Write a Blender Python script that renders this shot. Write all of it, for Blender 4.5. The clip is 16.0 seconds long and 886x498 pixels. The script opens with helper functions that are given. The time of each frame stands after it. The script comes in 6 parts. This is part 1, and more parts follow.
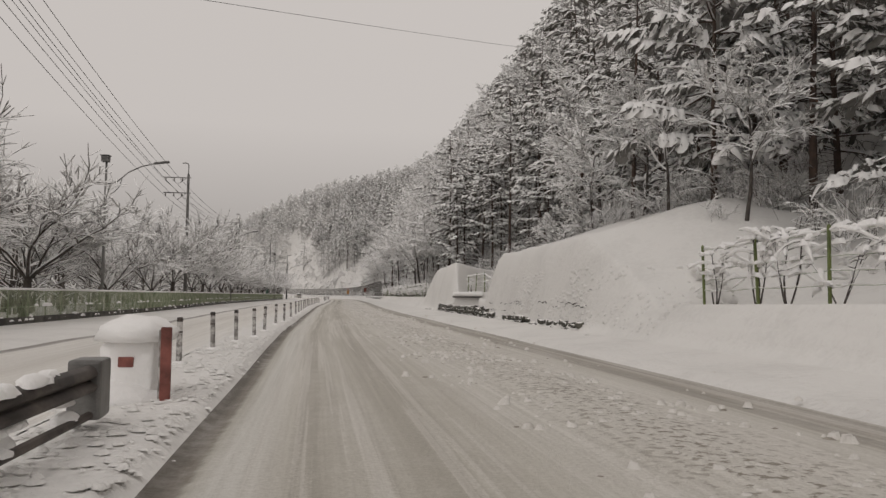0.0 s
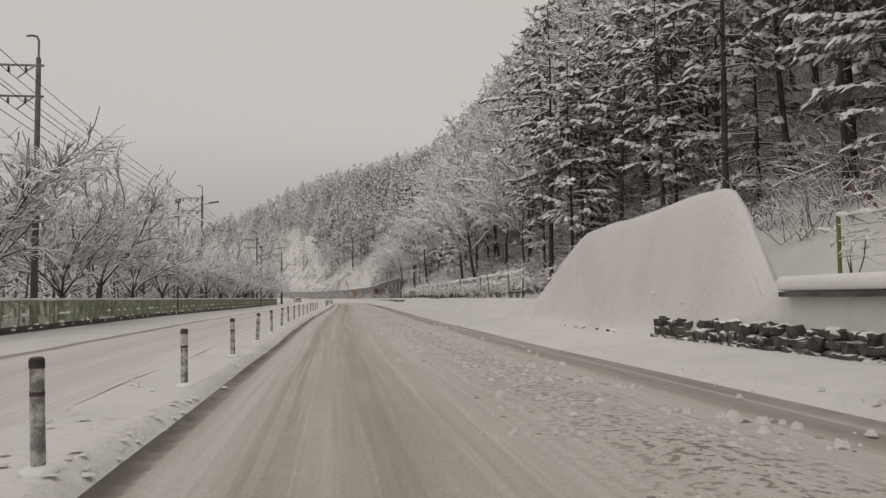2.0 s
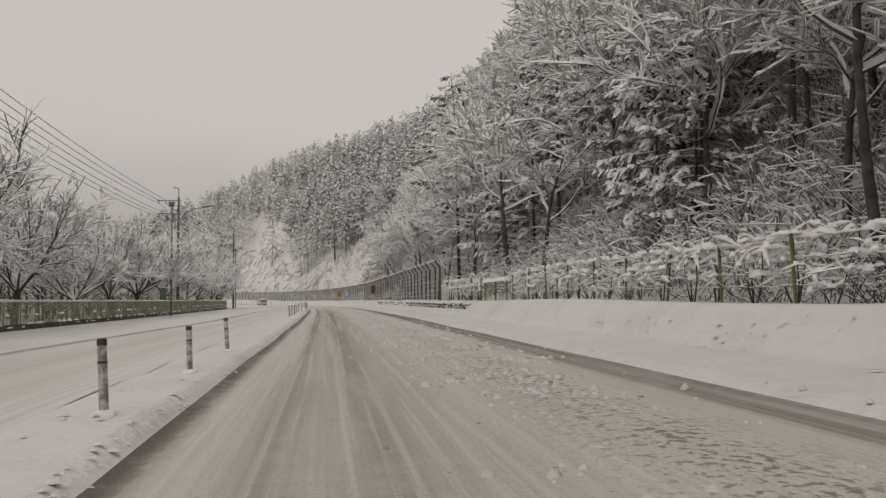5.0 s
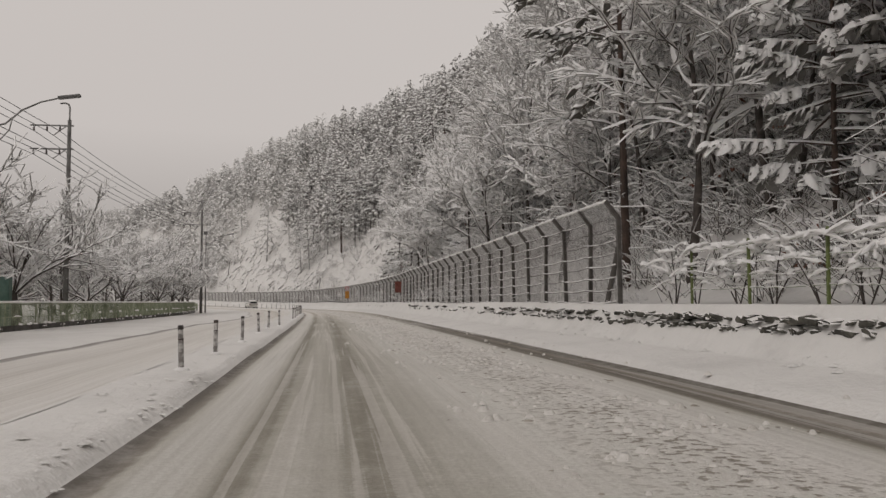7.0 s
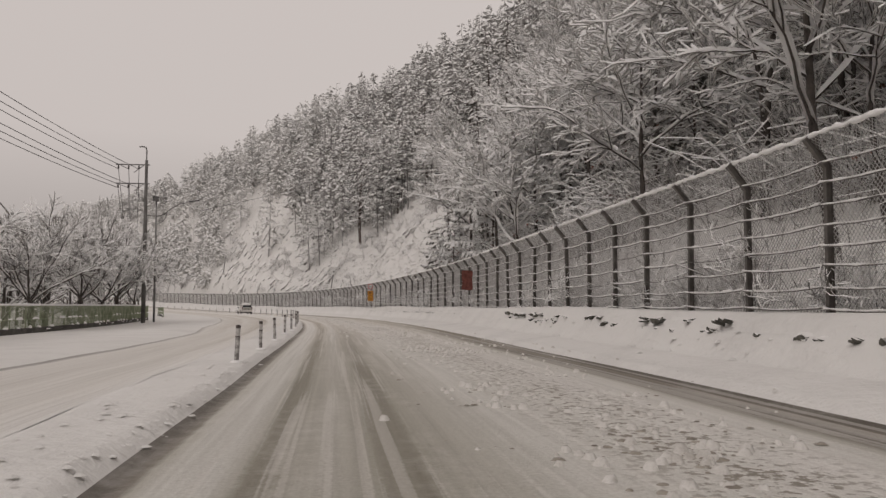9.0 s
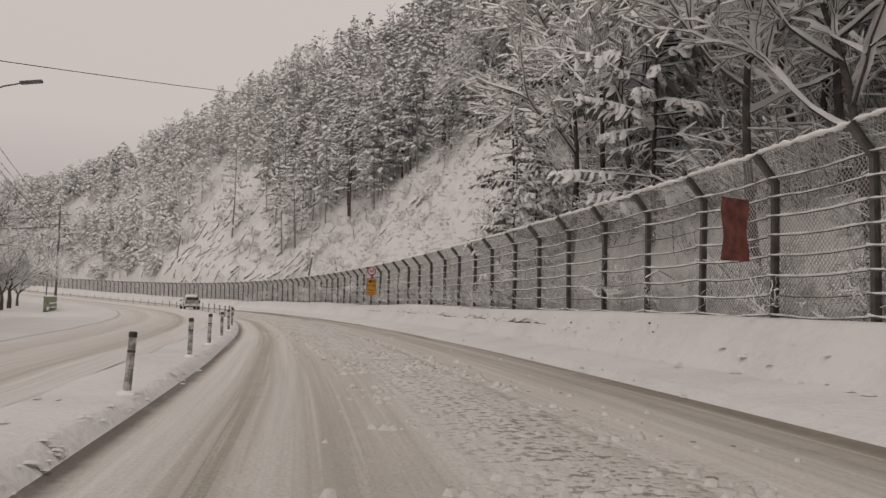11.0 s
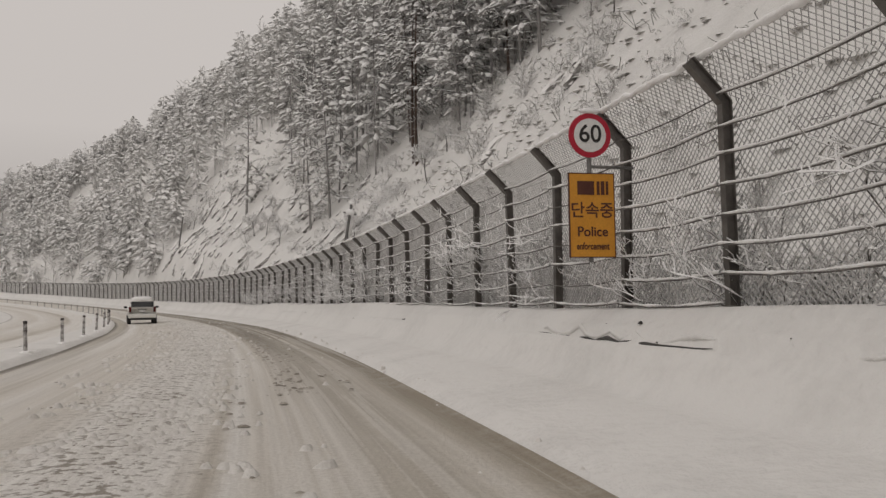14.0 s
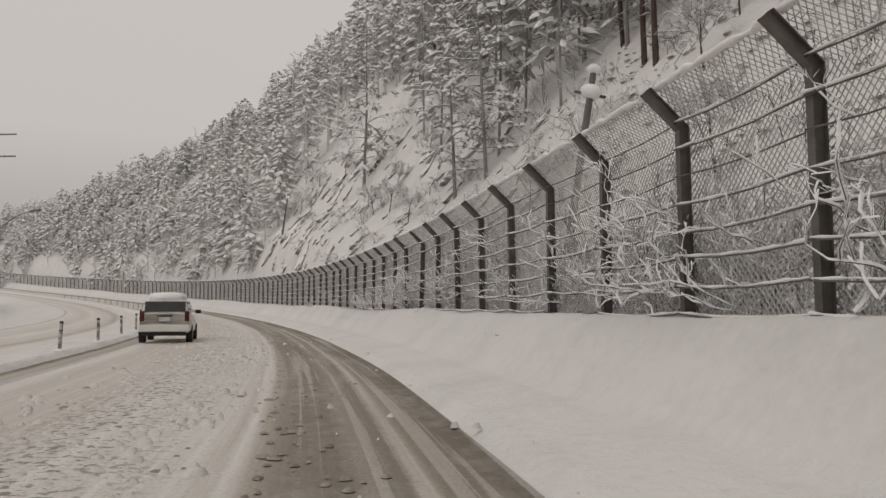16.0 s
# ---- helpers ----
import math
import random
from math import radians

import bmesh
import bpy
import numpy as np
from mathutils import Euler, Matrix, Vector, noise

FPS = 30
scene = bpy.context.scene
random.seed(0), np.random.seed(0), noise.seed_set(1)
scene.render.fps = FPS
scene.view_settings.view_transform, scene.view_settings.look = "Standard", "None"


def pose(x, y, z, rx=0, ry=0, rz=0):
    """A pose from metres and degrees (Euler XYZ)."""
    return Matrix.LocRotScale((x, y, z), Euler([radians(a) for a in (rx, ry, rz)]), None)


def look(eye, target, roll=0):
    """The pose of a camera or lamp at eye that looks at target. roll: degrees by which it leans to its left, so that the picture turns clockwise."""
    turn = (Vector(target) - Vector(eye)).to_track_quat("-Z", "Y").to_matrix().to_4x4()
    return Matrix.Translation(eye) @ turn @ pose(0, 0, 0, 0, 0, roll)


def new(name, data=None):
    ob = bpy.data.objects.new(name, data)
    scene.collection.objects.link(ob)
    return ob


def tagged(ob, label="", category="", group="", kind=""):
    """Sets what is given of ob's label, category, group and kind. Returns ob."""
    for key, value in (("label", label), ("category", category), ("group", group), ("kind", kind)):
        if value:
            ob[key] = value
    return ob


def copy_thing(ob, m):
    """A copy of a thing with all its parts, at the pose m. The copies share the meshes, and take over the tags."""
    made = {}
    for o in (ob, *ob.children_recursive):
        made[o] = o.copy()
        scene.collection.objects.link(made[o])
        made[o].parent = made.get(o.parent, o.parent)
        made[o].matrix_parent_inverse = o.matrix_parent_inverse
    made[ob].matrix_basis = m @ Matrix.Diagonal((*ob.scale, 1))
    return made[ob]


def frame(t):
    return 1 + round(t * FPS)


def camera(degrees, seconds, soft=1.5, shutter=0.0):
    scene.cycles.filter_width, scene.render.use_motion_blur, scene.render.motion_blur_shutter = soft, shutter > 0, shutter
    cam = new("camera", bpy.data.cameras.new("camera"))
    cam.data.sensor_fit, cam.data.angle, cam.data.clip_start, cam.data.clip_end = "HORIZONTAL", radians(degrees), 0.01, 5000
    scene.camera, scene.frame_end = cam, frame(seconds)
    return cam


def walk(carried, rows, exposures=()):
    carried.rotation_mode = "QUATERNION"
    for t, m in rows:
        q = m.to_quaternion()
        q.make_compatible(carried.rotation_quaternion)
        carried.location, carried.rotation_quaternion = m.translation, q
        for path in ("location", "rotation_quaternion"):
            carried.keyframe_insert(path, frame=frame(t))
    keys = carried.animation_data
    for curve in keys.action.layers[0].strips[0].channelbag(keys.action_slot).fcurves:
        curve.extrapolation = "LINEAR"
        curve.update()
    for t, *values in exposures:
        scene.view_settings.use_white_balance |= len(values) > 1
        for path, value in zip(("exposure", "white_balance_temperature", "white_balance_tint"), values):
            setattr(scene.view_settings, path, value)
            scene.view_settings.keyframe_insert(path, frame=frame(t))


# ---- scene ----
cam = camera(57.13, 16.0, soft=1.42)
ROWS = [
    (0.00, 0.000, -0.000, 1.258, -7.83, 3.34, -0.73),
    (0.50, 0.000, 9.999, 1.241, -7.64, 3.39, -0.22),
    (1.00, 0.004, 19.879, 1.255, -7.78, 3.41, -0.07),
    (1.50, 0.040, 29.772, 1.251, -7.76, 3.61, 0.43),
    (2.00, 0.013, 39.764, 1.250, -7.55, 3.39, 0.58),
    (2.50, -0.013, 49.821, 1.249, -7.64, 3.34, 1.18),
    (3.00, -0.038, 59.827, 1.240, -7.66, 3.71, 1.40),
    (3.50, -0.143, 69.901, 1.243, -7.83, 3.85, 0.93),
    (4.00, -0.128, 80.172, 1.249, -8.39, 3.47, 0.62),
    (4.20, -0.077, 84.237, 1.252, -8.62, 3.68, 0.36),
    (4.75, 0.121, 95.294, 1.250, -8.99, 3.54, 0.43),
    (5.25, 0.336, 105.227, 1.250, -9.16, 3.51, 0.56),
    (5.75, 0.565, 115.034, 1.250, -9.18, 3.56, 0.80),
    (6.30, 0.808, 125.693, 1.248, -9.09, 3.74, 1.23),
    (6.50, 0.879, 129.526, 1.251, -9.00, 3.98, 0.71),
    (7.00, 1.023, 138.993, 1.254, -8.72, 3.67, 0.36),
    (7.50, 1.133, 148.344, 1.250, -8.52, 3.67, 0.18),
    (8.00, 1.237, 157.546, 1.248, -8.24, 3.91, -0.51),
    (8.50, 1.296, 166.659, 1.242, -7.98, 3.61, 0.08),
    (9.00, 1.295, 175.568, 1.252, -7.78, 3.99, 0.12),
    (9.20, 1.286, 179.091, 1.249, -7.70, 3.56, -0.14),
    (9.70, 1.286, 187.712, 1.250, -7.89, 3.52, -0.34),
    (10.20, 1.330, 196.120, 1.250, -8.33, 3.56, -0.61),
    (10.70, 1.441, 204.270, 1.250, -8.87, 3.70, -0.98),
    (11.30, 1.654, 213.714, 1.262, -9.47, 4.02, -1.67),
    (11.50, 1.737, 216.755, 1.264, -9.60, 3.95, -1.88),
    (12.00, 2.023, 224.192, 1.249, -10.20, 3.60, -1.68),
    (12.50, 2.394, 231.469, 1.251, -10.48, 3.45, -1.17),
    (13.00, 2.732, 238.464, 1.229, -9.66, 3.31, 0.49),
    (13.25, 2.817, 241.846, 1.247, -8.70, 3.39, 1.00),
    (13.50, 2.815, 245.144, 1.251, -7.52, 4.07, 1.09),
    (13.75, 2.741, 248.361, 1.252, -6.36, 3.87, 0.85),
    (14.00, 2.585, 251.581, 1.257, -5.05, 3.57, 0.79),
    (14.25, 2.354, 254.748, 1.250, -3.70, 3.58, 0.50),
    (14.50, 2.096, 257.892, 1.245, -2.42, 3.61, 0.39),
    (15.00, 1.402, 264.113, 1.241, -0.23, 4.10, 0.09),
    (15.50, 0.446, 270.507, 1.261, 1.56, 4.21, -0.35),
    (16.00, -0.668, 276.897, 1.245, 3.32, 4.05, -0.06),
]
walk(cam, [(t, pose(x, y, z, 90 + pitch, roll, yaw)) for t, x, y, z, yaw, pitch, roll in ROWS],
     ((0, 0, 6500, 10), (7.8, 0, 6500, 11), (8.6, 0, 6600, 13), (11.6, 0, 6600, 13.5), (12.3, 0, 6500, 10.5), (16, 0, 6500, 10)))

# ---- light: an overcast snowy sky ----
world = bpy.data.worlds.new("overcast_sky")
scene.world = world
world.use_nodes = True
wn, wl = world.node_tree.nodes, world.node_tree.links
wn.clear()
sky = wn.new("ShaderNodeTexSky")
sky.sky_type, sky.sun_disc, sky.sun_elevation, sky.sun_rotation = "NISHITA", False, radians(38), radians(205)
sky.dust_density = 6.0
soft_sky = wn.new("ShaderNodeHueSaturation")
soft_sky.inputs["Saturation"].default_value = 0.12
soft_sky.inputs["Value"].default_value = 0.10
cloud = wn.new("ShaderNodeMix")
cloud.data_type = "RGBA"
cloud.inputs[0].default_value = 0.88
cloud.inputs[7].default_value = (0.588, 0.544, 0.514, 1)
background = wn.new("ShaderNodeBackground")
background.inputs["Strength"].default_value = 1.0
world_out = wn.new("ShaderNodeOutputWorld")
wl.new(sky.outputs[0], soft_sky.inputs["Color"])
wl.new(soft_sky.outputs[0], cloud.inputs[6])
# an overcast dome: murky along the horizon, brightest overhead
sky_way = wn.new("ShaderNodeSeparateXYZ")
wl.new(wn.new("ShaderNodeTexCoord").outputs["Generated"], sky_way.inputs[0])
dome = wn.new("ShaderNodeValToRGB")
dome.color_ramp.elements.new(0.10), dome.color_ramp.elements.new(0.20)
for k, (where, tone) in zip(dome.color_ramp.elements, ((0.0, 0.70), (0.10, 0.80), (0.20, 1.01), (1.0, 1.14))):
    k.position, k.color = where, (tone, tone, tone, 1)
wl.new(sky_way.outputs[2], dome.inputs["Fac"])
murk = wn.new("ShaderNodeMix")
murk.data_type, murk.blend_type = "RGBA", "MULTIPLY"
murk.inputs[0].default_value = 1.0
wl.new(cloud.outputs[2], murk.inputs[6])
wl.new(dome.outputs[0], murk.inputs[7])
wl.new(murk.outputs[2], background.inputs["Color"])
wl.new(background.outputs[0], world_out.inputs["Surface"])
sun = new("sun", bpy.data.lights.new("sun", "SUN"))
sun.data.energy, sun.data.angle, sun.data.color = 0.22, radians(25), (1.0, 0.97, 0.93)
sun.matrix_world = look((0, 0, 60), (12, 26, 18))


# ---- materials ----
def material(name):
    m = bpy.data.materials.new(name)
    m.use_nodes = True
    n, l = m.node_tree.nodes, m.node_tree.links
    return m, n, l, n["Principled BSDF"]


def noise_node(n, l, scale, detail=4.0, rough=0.6, coords=None):
    t = n.new("ShaderNodeTexNoise")
    t.inputs["Scale"].default_value, t.inputs["Detail"].default_value, t.inputs["Roughness"].default_value = scale, detail, rough
    if coords is None:
        coords = n.new("ShaderNodeTexCoord").outputs["Object"]
    l.new(coords, t.inputs["Vector"])
    return t


def ramp_node(n, l, source, stops):
    r = n.new("ShaderNodeValToRGB")
    e = r.color_ramp.elements
    while len(e) < len(stops):
        e.new(0.5)
    for k, (at, colour) in zip(e, stops):
        k.position = at
        k.color = (*colour, 1) if len(colour) == 3 else colour
    l.new(source, r.inputs["Fac"])
    return r


def bump_node(n, l, bsdf, height, strength, distance):
    b = n.new("ShaderNodeBump")
    b.inputs["Strength"].default_value, b.inputs["Distance"].default_value = strength, distance
    l.new(height, b.inputs["Height"])
    l.new(b.outputs[0], bsdf.inputs["Normal"])
    return b


def mixed(name, a, b, scale, rough=0.8, fine=40.0, bump=0.3, depth=0.01, metal=0.0, spread=(0.35, 0.65)):
    """Two colours mottled at one scale, with a fine grain over it."""
    m, n, l, p = material(name)
    big = noise_node(n, l, scale)
    grain = noise_node(n, l, fine, 3)
    r = ramp_node(n, l, big.outputs[0], ((spread[0], a), (spread[1], b)))
    g = ramp_node(n, l, grain.outputs[0], ((0.3, (0.82, 0.82, 0.82)), (0.7, (1, 1, 1))))
    x = n.new("ShaderNodeMix")
    x.data_type, x.blend_type = "RGBA", "MULTIPLY"
    x.inputs[0].default_value = 1.0
    l.new(r.outputs[0], x.inputs[6])
    l.new(g.outputs[0], x.inputs[7])
    l.new(x.outputs[2], p.inputs["Base Color"])
    p.inputs["Roughness"].default_value, p.inputs["Metallic"].default_value = rough, metal
    if bump:
        bump_node(n, l, p, grain.outputs[0], bump, depth)
    return m


def snow_material(name, a, b, scale, depth):
    m, n, l, p = material(name)
    co = n.new("ShaderNodeTexCoord").outputs["Object"]
    big = noise_node(n, l, scale, 5, 0.6, co)
    fine = noise_node(n, l, scale * 14, 4, 0.65, co)
    add = n.new("ShaderNodeMath")
    add.operation = "MULTIPLY_ADD"
    add.inputs[1].default_value = 0.5
    l.new(fine.outputs[0], add.inputs[0])
    l.new(big.outputs[0], add.inputs[2])
    r = ramp_node(n, l, add.outputs[0], ((0.4, a), (0.8, b)))
    l.new(r.outputs[0], p.inputs["Base Color"])
    p.inputs["Roughness"].default_value = 0.75
    p.inputs["Specular IOR Level"].default_value = 0.25
    bump_node(n, l, p, add.outputs[0], 0.6, depth)
    return m


SNOW = snow_material("fresh_snow", (0.65, 0.637, 0.617), (0.775, 0.762, 0.74), 0.45, 0.14)
SNOW_LOAD = snow_material("snow_on_branches", (0.84, 0.83, 0.82), (0.92, 0.91, 0.90), 2.0, 0.05)
CLOD = snow_material("dirty_snow_clods", (0.48, 0.45, 0.41), (0.74, 0.715, 0.68), 2.5, 0.05)
BARK = mixed("dark_wet_bark", (0.06, 0.05, 0.044), (0.13, 0.112, 0.10), 3.0, 0.9, 30, 0.6, 0.02)
PINE_BARK = mixed("reddish_pine_bark", (0.05, 0.037, 0.031), (0.12, 0.08, 0.062), 2.0, 0.9, 22, 0.6, 0.02)
TWIG = mixed("thin_winter_twigs", (0.075, 0.064, 0.055), (0.19, 0.168, 0.15), 2.0, 0.9, 25, 0.0)
NEEDLE = mixed("dark_pine_needles", (0.075, 0.071, 0.061), (0.21, 0.198, 0.175), 1.5, 0.8, 30, 0.0)
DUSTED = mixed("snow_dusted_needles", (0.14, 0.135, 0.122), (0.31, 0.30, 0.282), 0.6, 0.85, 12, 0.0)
# next three: haze put into the colour, paler for trees farther off
HAZED_NEEDLE = mixed("haze_paled_needles", (0.38, 0.37, 0.357), (0.57, 0.56, 0.547), 0.25, 0.85, 6, 0.0)
HAZED_FAR = mixed("haze_paled_far_woods", (0.56, 0.55, 0.535), (0.70, 0.69, 0.675), 0.12, 0.9, 6, 0.0)
HAZED_BARK = mixed("haze_paled_bark", (0.22, 0.21, 0.20), (0.38, 0.365, 0.355), 0.5, 0.9, 8, 0.0)
STEEL = mixed("dark_brown_painted_steel", (0.085, 0.077, 0.069), (0.18, 0.165, 0.15), 2.5, 0.55, 60, 0.15, 0.003, 0.2)
WIRE = mixed("frosted_wire", (0.40, 0.39, 0.38), (0.66, 0.65, 0.64), 5.0, 0.6, 80, 0.0, 0.0, 0.3)
GREEN = mixed("pale_green_painted_wire", (0.16, 0.205, 0.105), (0.46, 0.49, 0.36), 2.0, 0.6, 50, 0.0)
GREEN_POST = mixed("green_painted_post", (0.10, 0.125, 0.045), (0.24, 0.29, 0.09), 1.2, 0.6, 50, 0.1, 0.003)
GREEN_RAIL = mixed("olive_green_painted_rail", (0.15, 0.185, 0.065), (0.29, 0.32, 0.15), 2.0, 0.6, 50, 0.1, 0.003)
TEAL = mixed("faded_teal_cabinet_paint", (0.055, 0.115, 0.09), (0.12, 0.20, 0.165), 2.0, 0.55, 50, 0.1, 0.003)
DARK_CONCRETE = mixed("wet_dark_concrete", (0.05, 0.047, 0.042), (0.15, 0.14, 0.125), 1.4, 0.85, 25, 0.5, 0.02)
CONCRETE = mixed("weathered_pole_concrete", (0.10, 0.095, 0.09), (0.19, 0.185, 0.175), 1.5, 0.85, 40, 0.3, 0.004)
STONE = mixed("wet_dark_wall_stone", (0.03, 0.028, 0.026), (0.10, 0.094, 0.086), 2.5, 0.8, 25, 0.8, 0.03)
def snowy_rock(name, dark, pale, scale, low):
    """Rock with snow on whatever faces upward."""
    m, n, l, p = material(name)
    big = noise_node(n, l, scale, coords=n.new("ShaderNodeNewGeometry").outputs["Position"])
    r = ramp_node(n, l, big.outputs[0], ((0.35, dark), (0.65, pale)))
    up = n.new("ShaderNodeSeparateXYZ")
    l.new(n.new("ShaderNodeNewGeometry").outputs["Normal"], up.inputs[0])
    edge = n.new("ShaderNodeMath")
    edge.operation = "MULTIPLY_ADD"
    edge.inputs[1].default_value = 0.5
    l.new(big.outputs[0], edge.inputs[0])
    l.new(up.outputs[2], edge.inputs[2])
    cover = ramp_node(n, l, edge.outputs[0], ((low, (0, 0, 0)), (low + 0.15, (1, 1, 1))))
    x = n.new("ShaderNodeMix")
    x.data_type = "RGBA"
    x.inputs[7].default_value = (0.84, 0.825, 0.805, 1)
    l.new(cover.outputs[0], x.inputs[0])
    l.new(r.outputs[0], x.inputs[6])
    l.new(x.outputs[2], p.inputs["Base Color"])
    p.inputs["Roughness"].default_value = 0.85
    bump_node(n, l, p, big.outputs[0], 0.8, 0.08)
    return m


SNOWY_ROCK = snowy_rock("snow_dusted_rock", (0.15, 0.143, 0.135), (0.34, 0.325, 0.31), 1.6, 0.42)
SNOWY_STONE = snowy_rock("snow_dusted_wall_stone", (0.035, 0.034, 0.028), (0.12, 0.115, 0.095), 2.6, 0.82)
GALVANISED = mixed("dull_galvanised_steel", (0.13, 0.125, 0.12), (0.28, 0.275, 0.265), 1.5, 0.5, 60, 0.15, 0.003, 0.4)
RUST = mixed("rusty_dark_steel", (0.05, 0.042, 0.038), (0.15, 0.125, 0.11), 2.2, 0.7, 45, 0.3, 0.004, 0.2)
RED_WHITE = mixed("worn_red_reflector_paint", (0.12, 0.035, 0.027), (0.30, 0.10, 0.078), 4.0, 0.6, 60, 0.1, 0.002)
POST_GREY = mixed("scuffed_grey_plastic", (0.22, 0.205, 0.195), (0.62, 0.60, 0.58), 9.0, 0.6, 70, 0.15, 0.002, 0.0, (0.42, 0.58))
POST_DARK = mixed("scuffed_dark_plastic", (0.03, 0.026, 0.024), (0.10, 0.075, 0.068), 7.0, 0.6, 70, 0.1, 0.002)
INSULATOR = mixed("brown_glazed_porcelain", (0.05, 0.035, 0.03), (0.10, 0.08, 0.07), 5.0, 0.3, 60, 0.0)
CABLE = mixed("black_cable_sheath", (0.02, 0.02, 0.02), (0.045, 0.045, 0.045), 2.0, 0.6, 60, 0.0)
LAMP_HEAD = mixed("grey_lamp_casing", (0.09, 0.088, 0.085), (0.17, 0.165, 0.16), 3.0, 0.5, 60, 0.1, 0.002)
SIGN_YELLOW = mixed("orange_yellow_sign_film", (0.62, 0.27, 0.025), (0.70, 0.32, 0.035), 2.0, 0.5, 50, 0.0)
SIGN_WHITE = mixed("white_sign_film", (0.72, 0.71, 0.69), (0.80, 0.79, 0.77), 2.0, 0.5, 50, 0.0)
SIGN_RED = mixed("red_sign_film", (0.42, 0.012, 0.035), (0.50, 0.02, 0.045), 2.0, 0.5, 50, 0.0)
SIGN_BLACK = mixed("black_sign_film", (0.015, 0.013, 0.012), (0.03, 0.026, 0.024), 4.0, 0.5, 60, 0.0)
SIGN_BROWN = mixed("brown_print_film", (0.07, 0.018, 0.012), (0.11, 0.035, 0.02), 4.0, 0.5, 60, 0.0)
CAR_PAINT = mixed("dirty_white_car_paint", (0.70, 0.68, 0.64), (0.84, 0.82, 0.78), 1.2, 0.35, 30, 0.0)
GLASS_DARK = mixed("dark_tinted_rear_glass", (0.016, 0.017, 0.018), (0.03, 0.031, 0.032), 3.0, 0.08, 50, 0.0)
RUBBER = mixed("black_rubber", (0.014, 0.014, 0.014), (0.035, 0.034, 0.033), 5.0, 0.85, 60, 0.2, 0.002)
TAIL_RED = mixed("red_tail_lamp_plastic", (0.07, 0.008, 0.008), (0.13, 0.02, 0.018), 5.0, 0.25, 60, 0.0)
PLATE = mixed("pale_plate_metal", (0.55, 0.54, 0.52), (0.65, 0.64, 0.62), 5.0, 0.5, 60, 0.0)
RED_LEAF = mixed("dry_reddish_leaves", (0.20, 0.085, 0.06), (0.32, 0.17, 0.12), 3.0, 0.9, 30, 0.0)


def road_material(name, stops, stops_bend, stops_late, wobble, lane, churned=1.0):
    """Packed snow whose colour follows the wheel tracks across the lane, broken up by streaks along it."""
    m, n, l, p = material(name)
    uv = n.new("ShaderNodeUVMap").outputs[0]
    split = n.new("ShaderNodeSeparateXYZ")
    l.new(uv, split.inputs[0])
    stretch = n.new("ShaderNodeMapping")
    stretch.inputs["Scale"].default_value = (1.0, 0.012, 1.0)
    l.new(uv, stretch.inputs["Vector"])
    drift = noise_node(n, l, 1.1, 3, 0.5, stretch.outputs[0])
    streak = noise_node(n, l, 11.0, 4, 0.6, stretch.outputs[0])
    lump = noise_node(n, l, 3.0, 5, 0.65, uv)
    fine = noise_node(n, l, 22.0, 5, 0.7, uv)
    longish = n.new("ShaderNodeMapping")
    longish.inputs["Scale"].default_value = (1.0, 0.14, 1.0)
    l.new(uv, longish.inputs["Vector"])
    blotch = noise_node(n, l, 1.3, 4, 0.6, longish.outputs[0])

    def maths(op, a, b):
        k = n.new("ShaderNodeMath")
        k.operation = op
        for i, v in enumerate((a, b)):
            if isinstance(v, float):
                k.inputs[i].default_value = v
            else:
                l.new(v, k.inputs[i])
        return k.outputs[0]

    off = maths("ADD", split.outputs[0], maths("MULTIPLY", maths("SUBTRACT", drift.outputs[0], 0.5), wobble))
    off = maths("ADD", off, maths("MULTIPLY", maths("SUBTRACT", lump.outputs[0], 0.5), 0.13))
    across = maths("DIVIDE", maths("SUBTRACT", off, lane[0]), lane[1] - lane[0])
    base = ramp_node(n, l, across, stops)
    worn = n.new("ShaderNodeMapRange")
    worn.inputs["From Min"].default_value, worn.inputs["From Max"].default_value = 190.0, 232.0
    worn.inputs["To Min"].default_value, worn.inputs["To Max"].default_value = 0.0, 1.0
    l.new(split.outputs[1], worn.inputs["Value"])
    bend = ramp_node(n, l, across, stops_bend)
    fresh = n.new("ShaderNodeMix")
    fresh.data_type = "RGBA"
    l.new(worn.outputs[0], fresh.inputs[0])
    l.new(base.outputs[0], fresh.inputs[6])
    l.new(bend.outputs[0], fresh.inputs[7])
    late = n.new("ShaderNodeMapRange")
    late.inputs["From Min"].default_value, late.inputs["From Max"].default_value = 256.0, 282.0
    l.new(split.outputs[1], late.inputs["Value"])
    slushy = n.new("ShaderNodeMix")
    slushy.data_type = "RGBA"
    l.new(late.outputs[0], slushy.inputs[0])
    l.new(fresh.outputs[2], slushy.inputs[6])
    l.new(ramp_node(n, l, across, stops_late).outputs[0], slushy.inputs[7])
    early = n.new("ShaderNodeMapRange")
    early.inputs["From Min"].default_value, early.inputs["From Max"].default_value = 100.0, 150.0
    early.inputs["To Min"].default_value, early.inputs["To Max"].default_value = 0.5, 0.0
    l.new(split.outputs[1], early.inputs["Value"])
    mild = n.new("ShaderNodeMix")
    mild.data_type = "RGBA"
    mild.inputs[7].default_value = (0.585, 0.555, 0.50, 1)
    middle = n.new("ShaderNodeMapRange")
    middle.inputs["From Min"].default_value, middle.inputs["From Max"].default_value = 0.6, 0.9
    l.new(off, middle.inputs["Value"])
    l.new(maths("MULTIPLY", early.outputs[0], middle.outputs[0]), mild.inputs[0])
    l.new(slushy.outputs[2], mild.inputs[6])
    drifted = n.new("ShaderNodeMix")
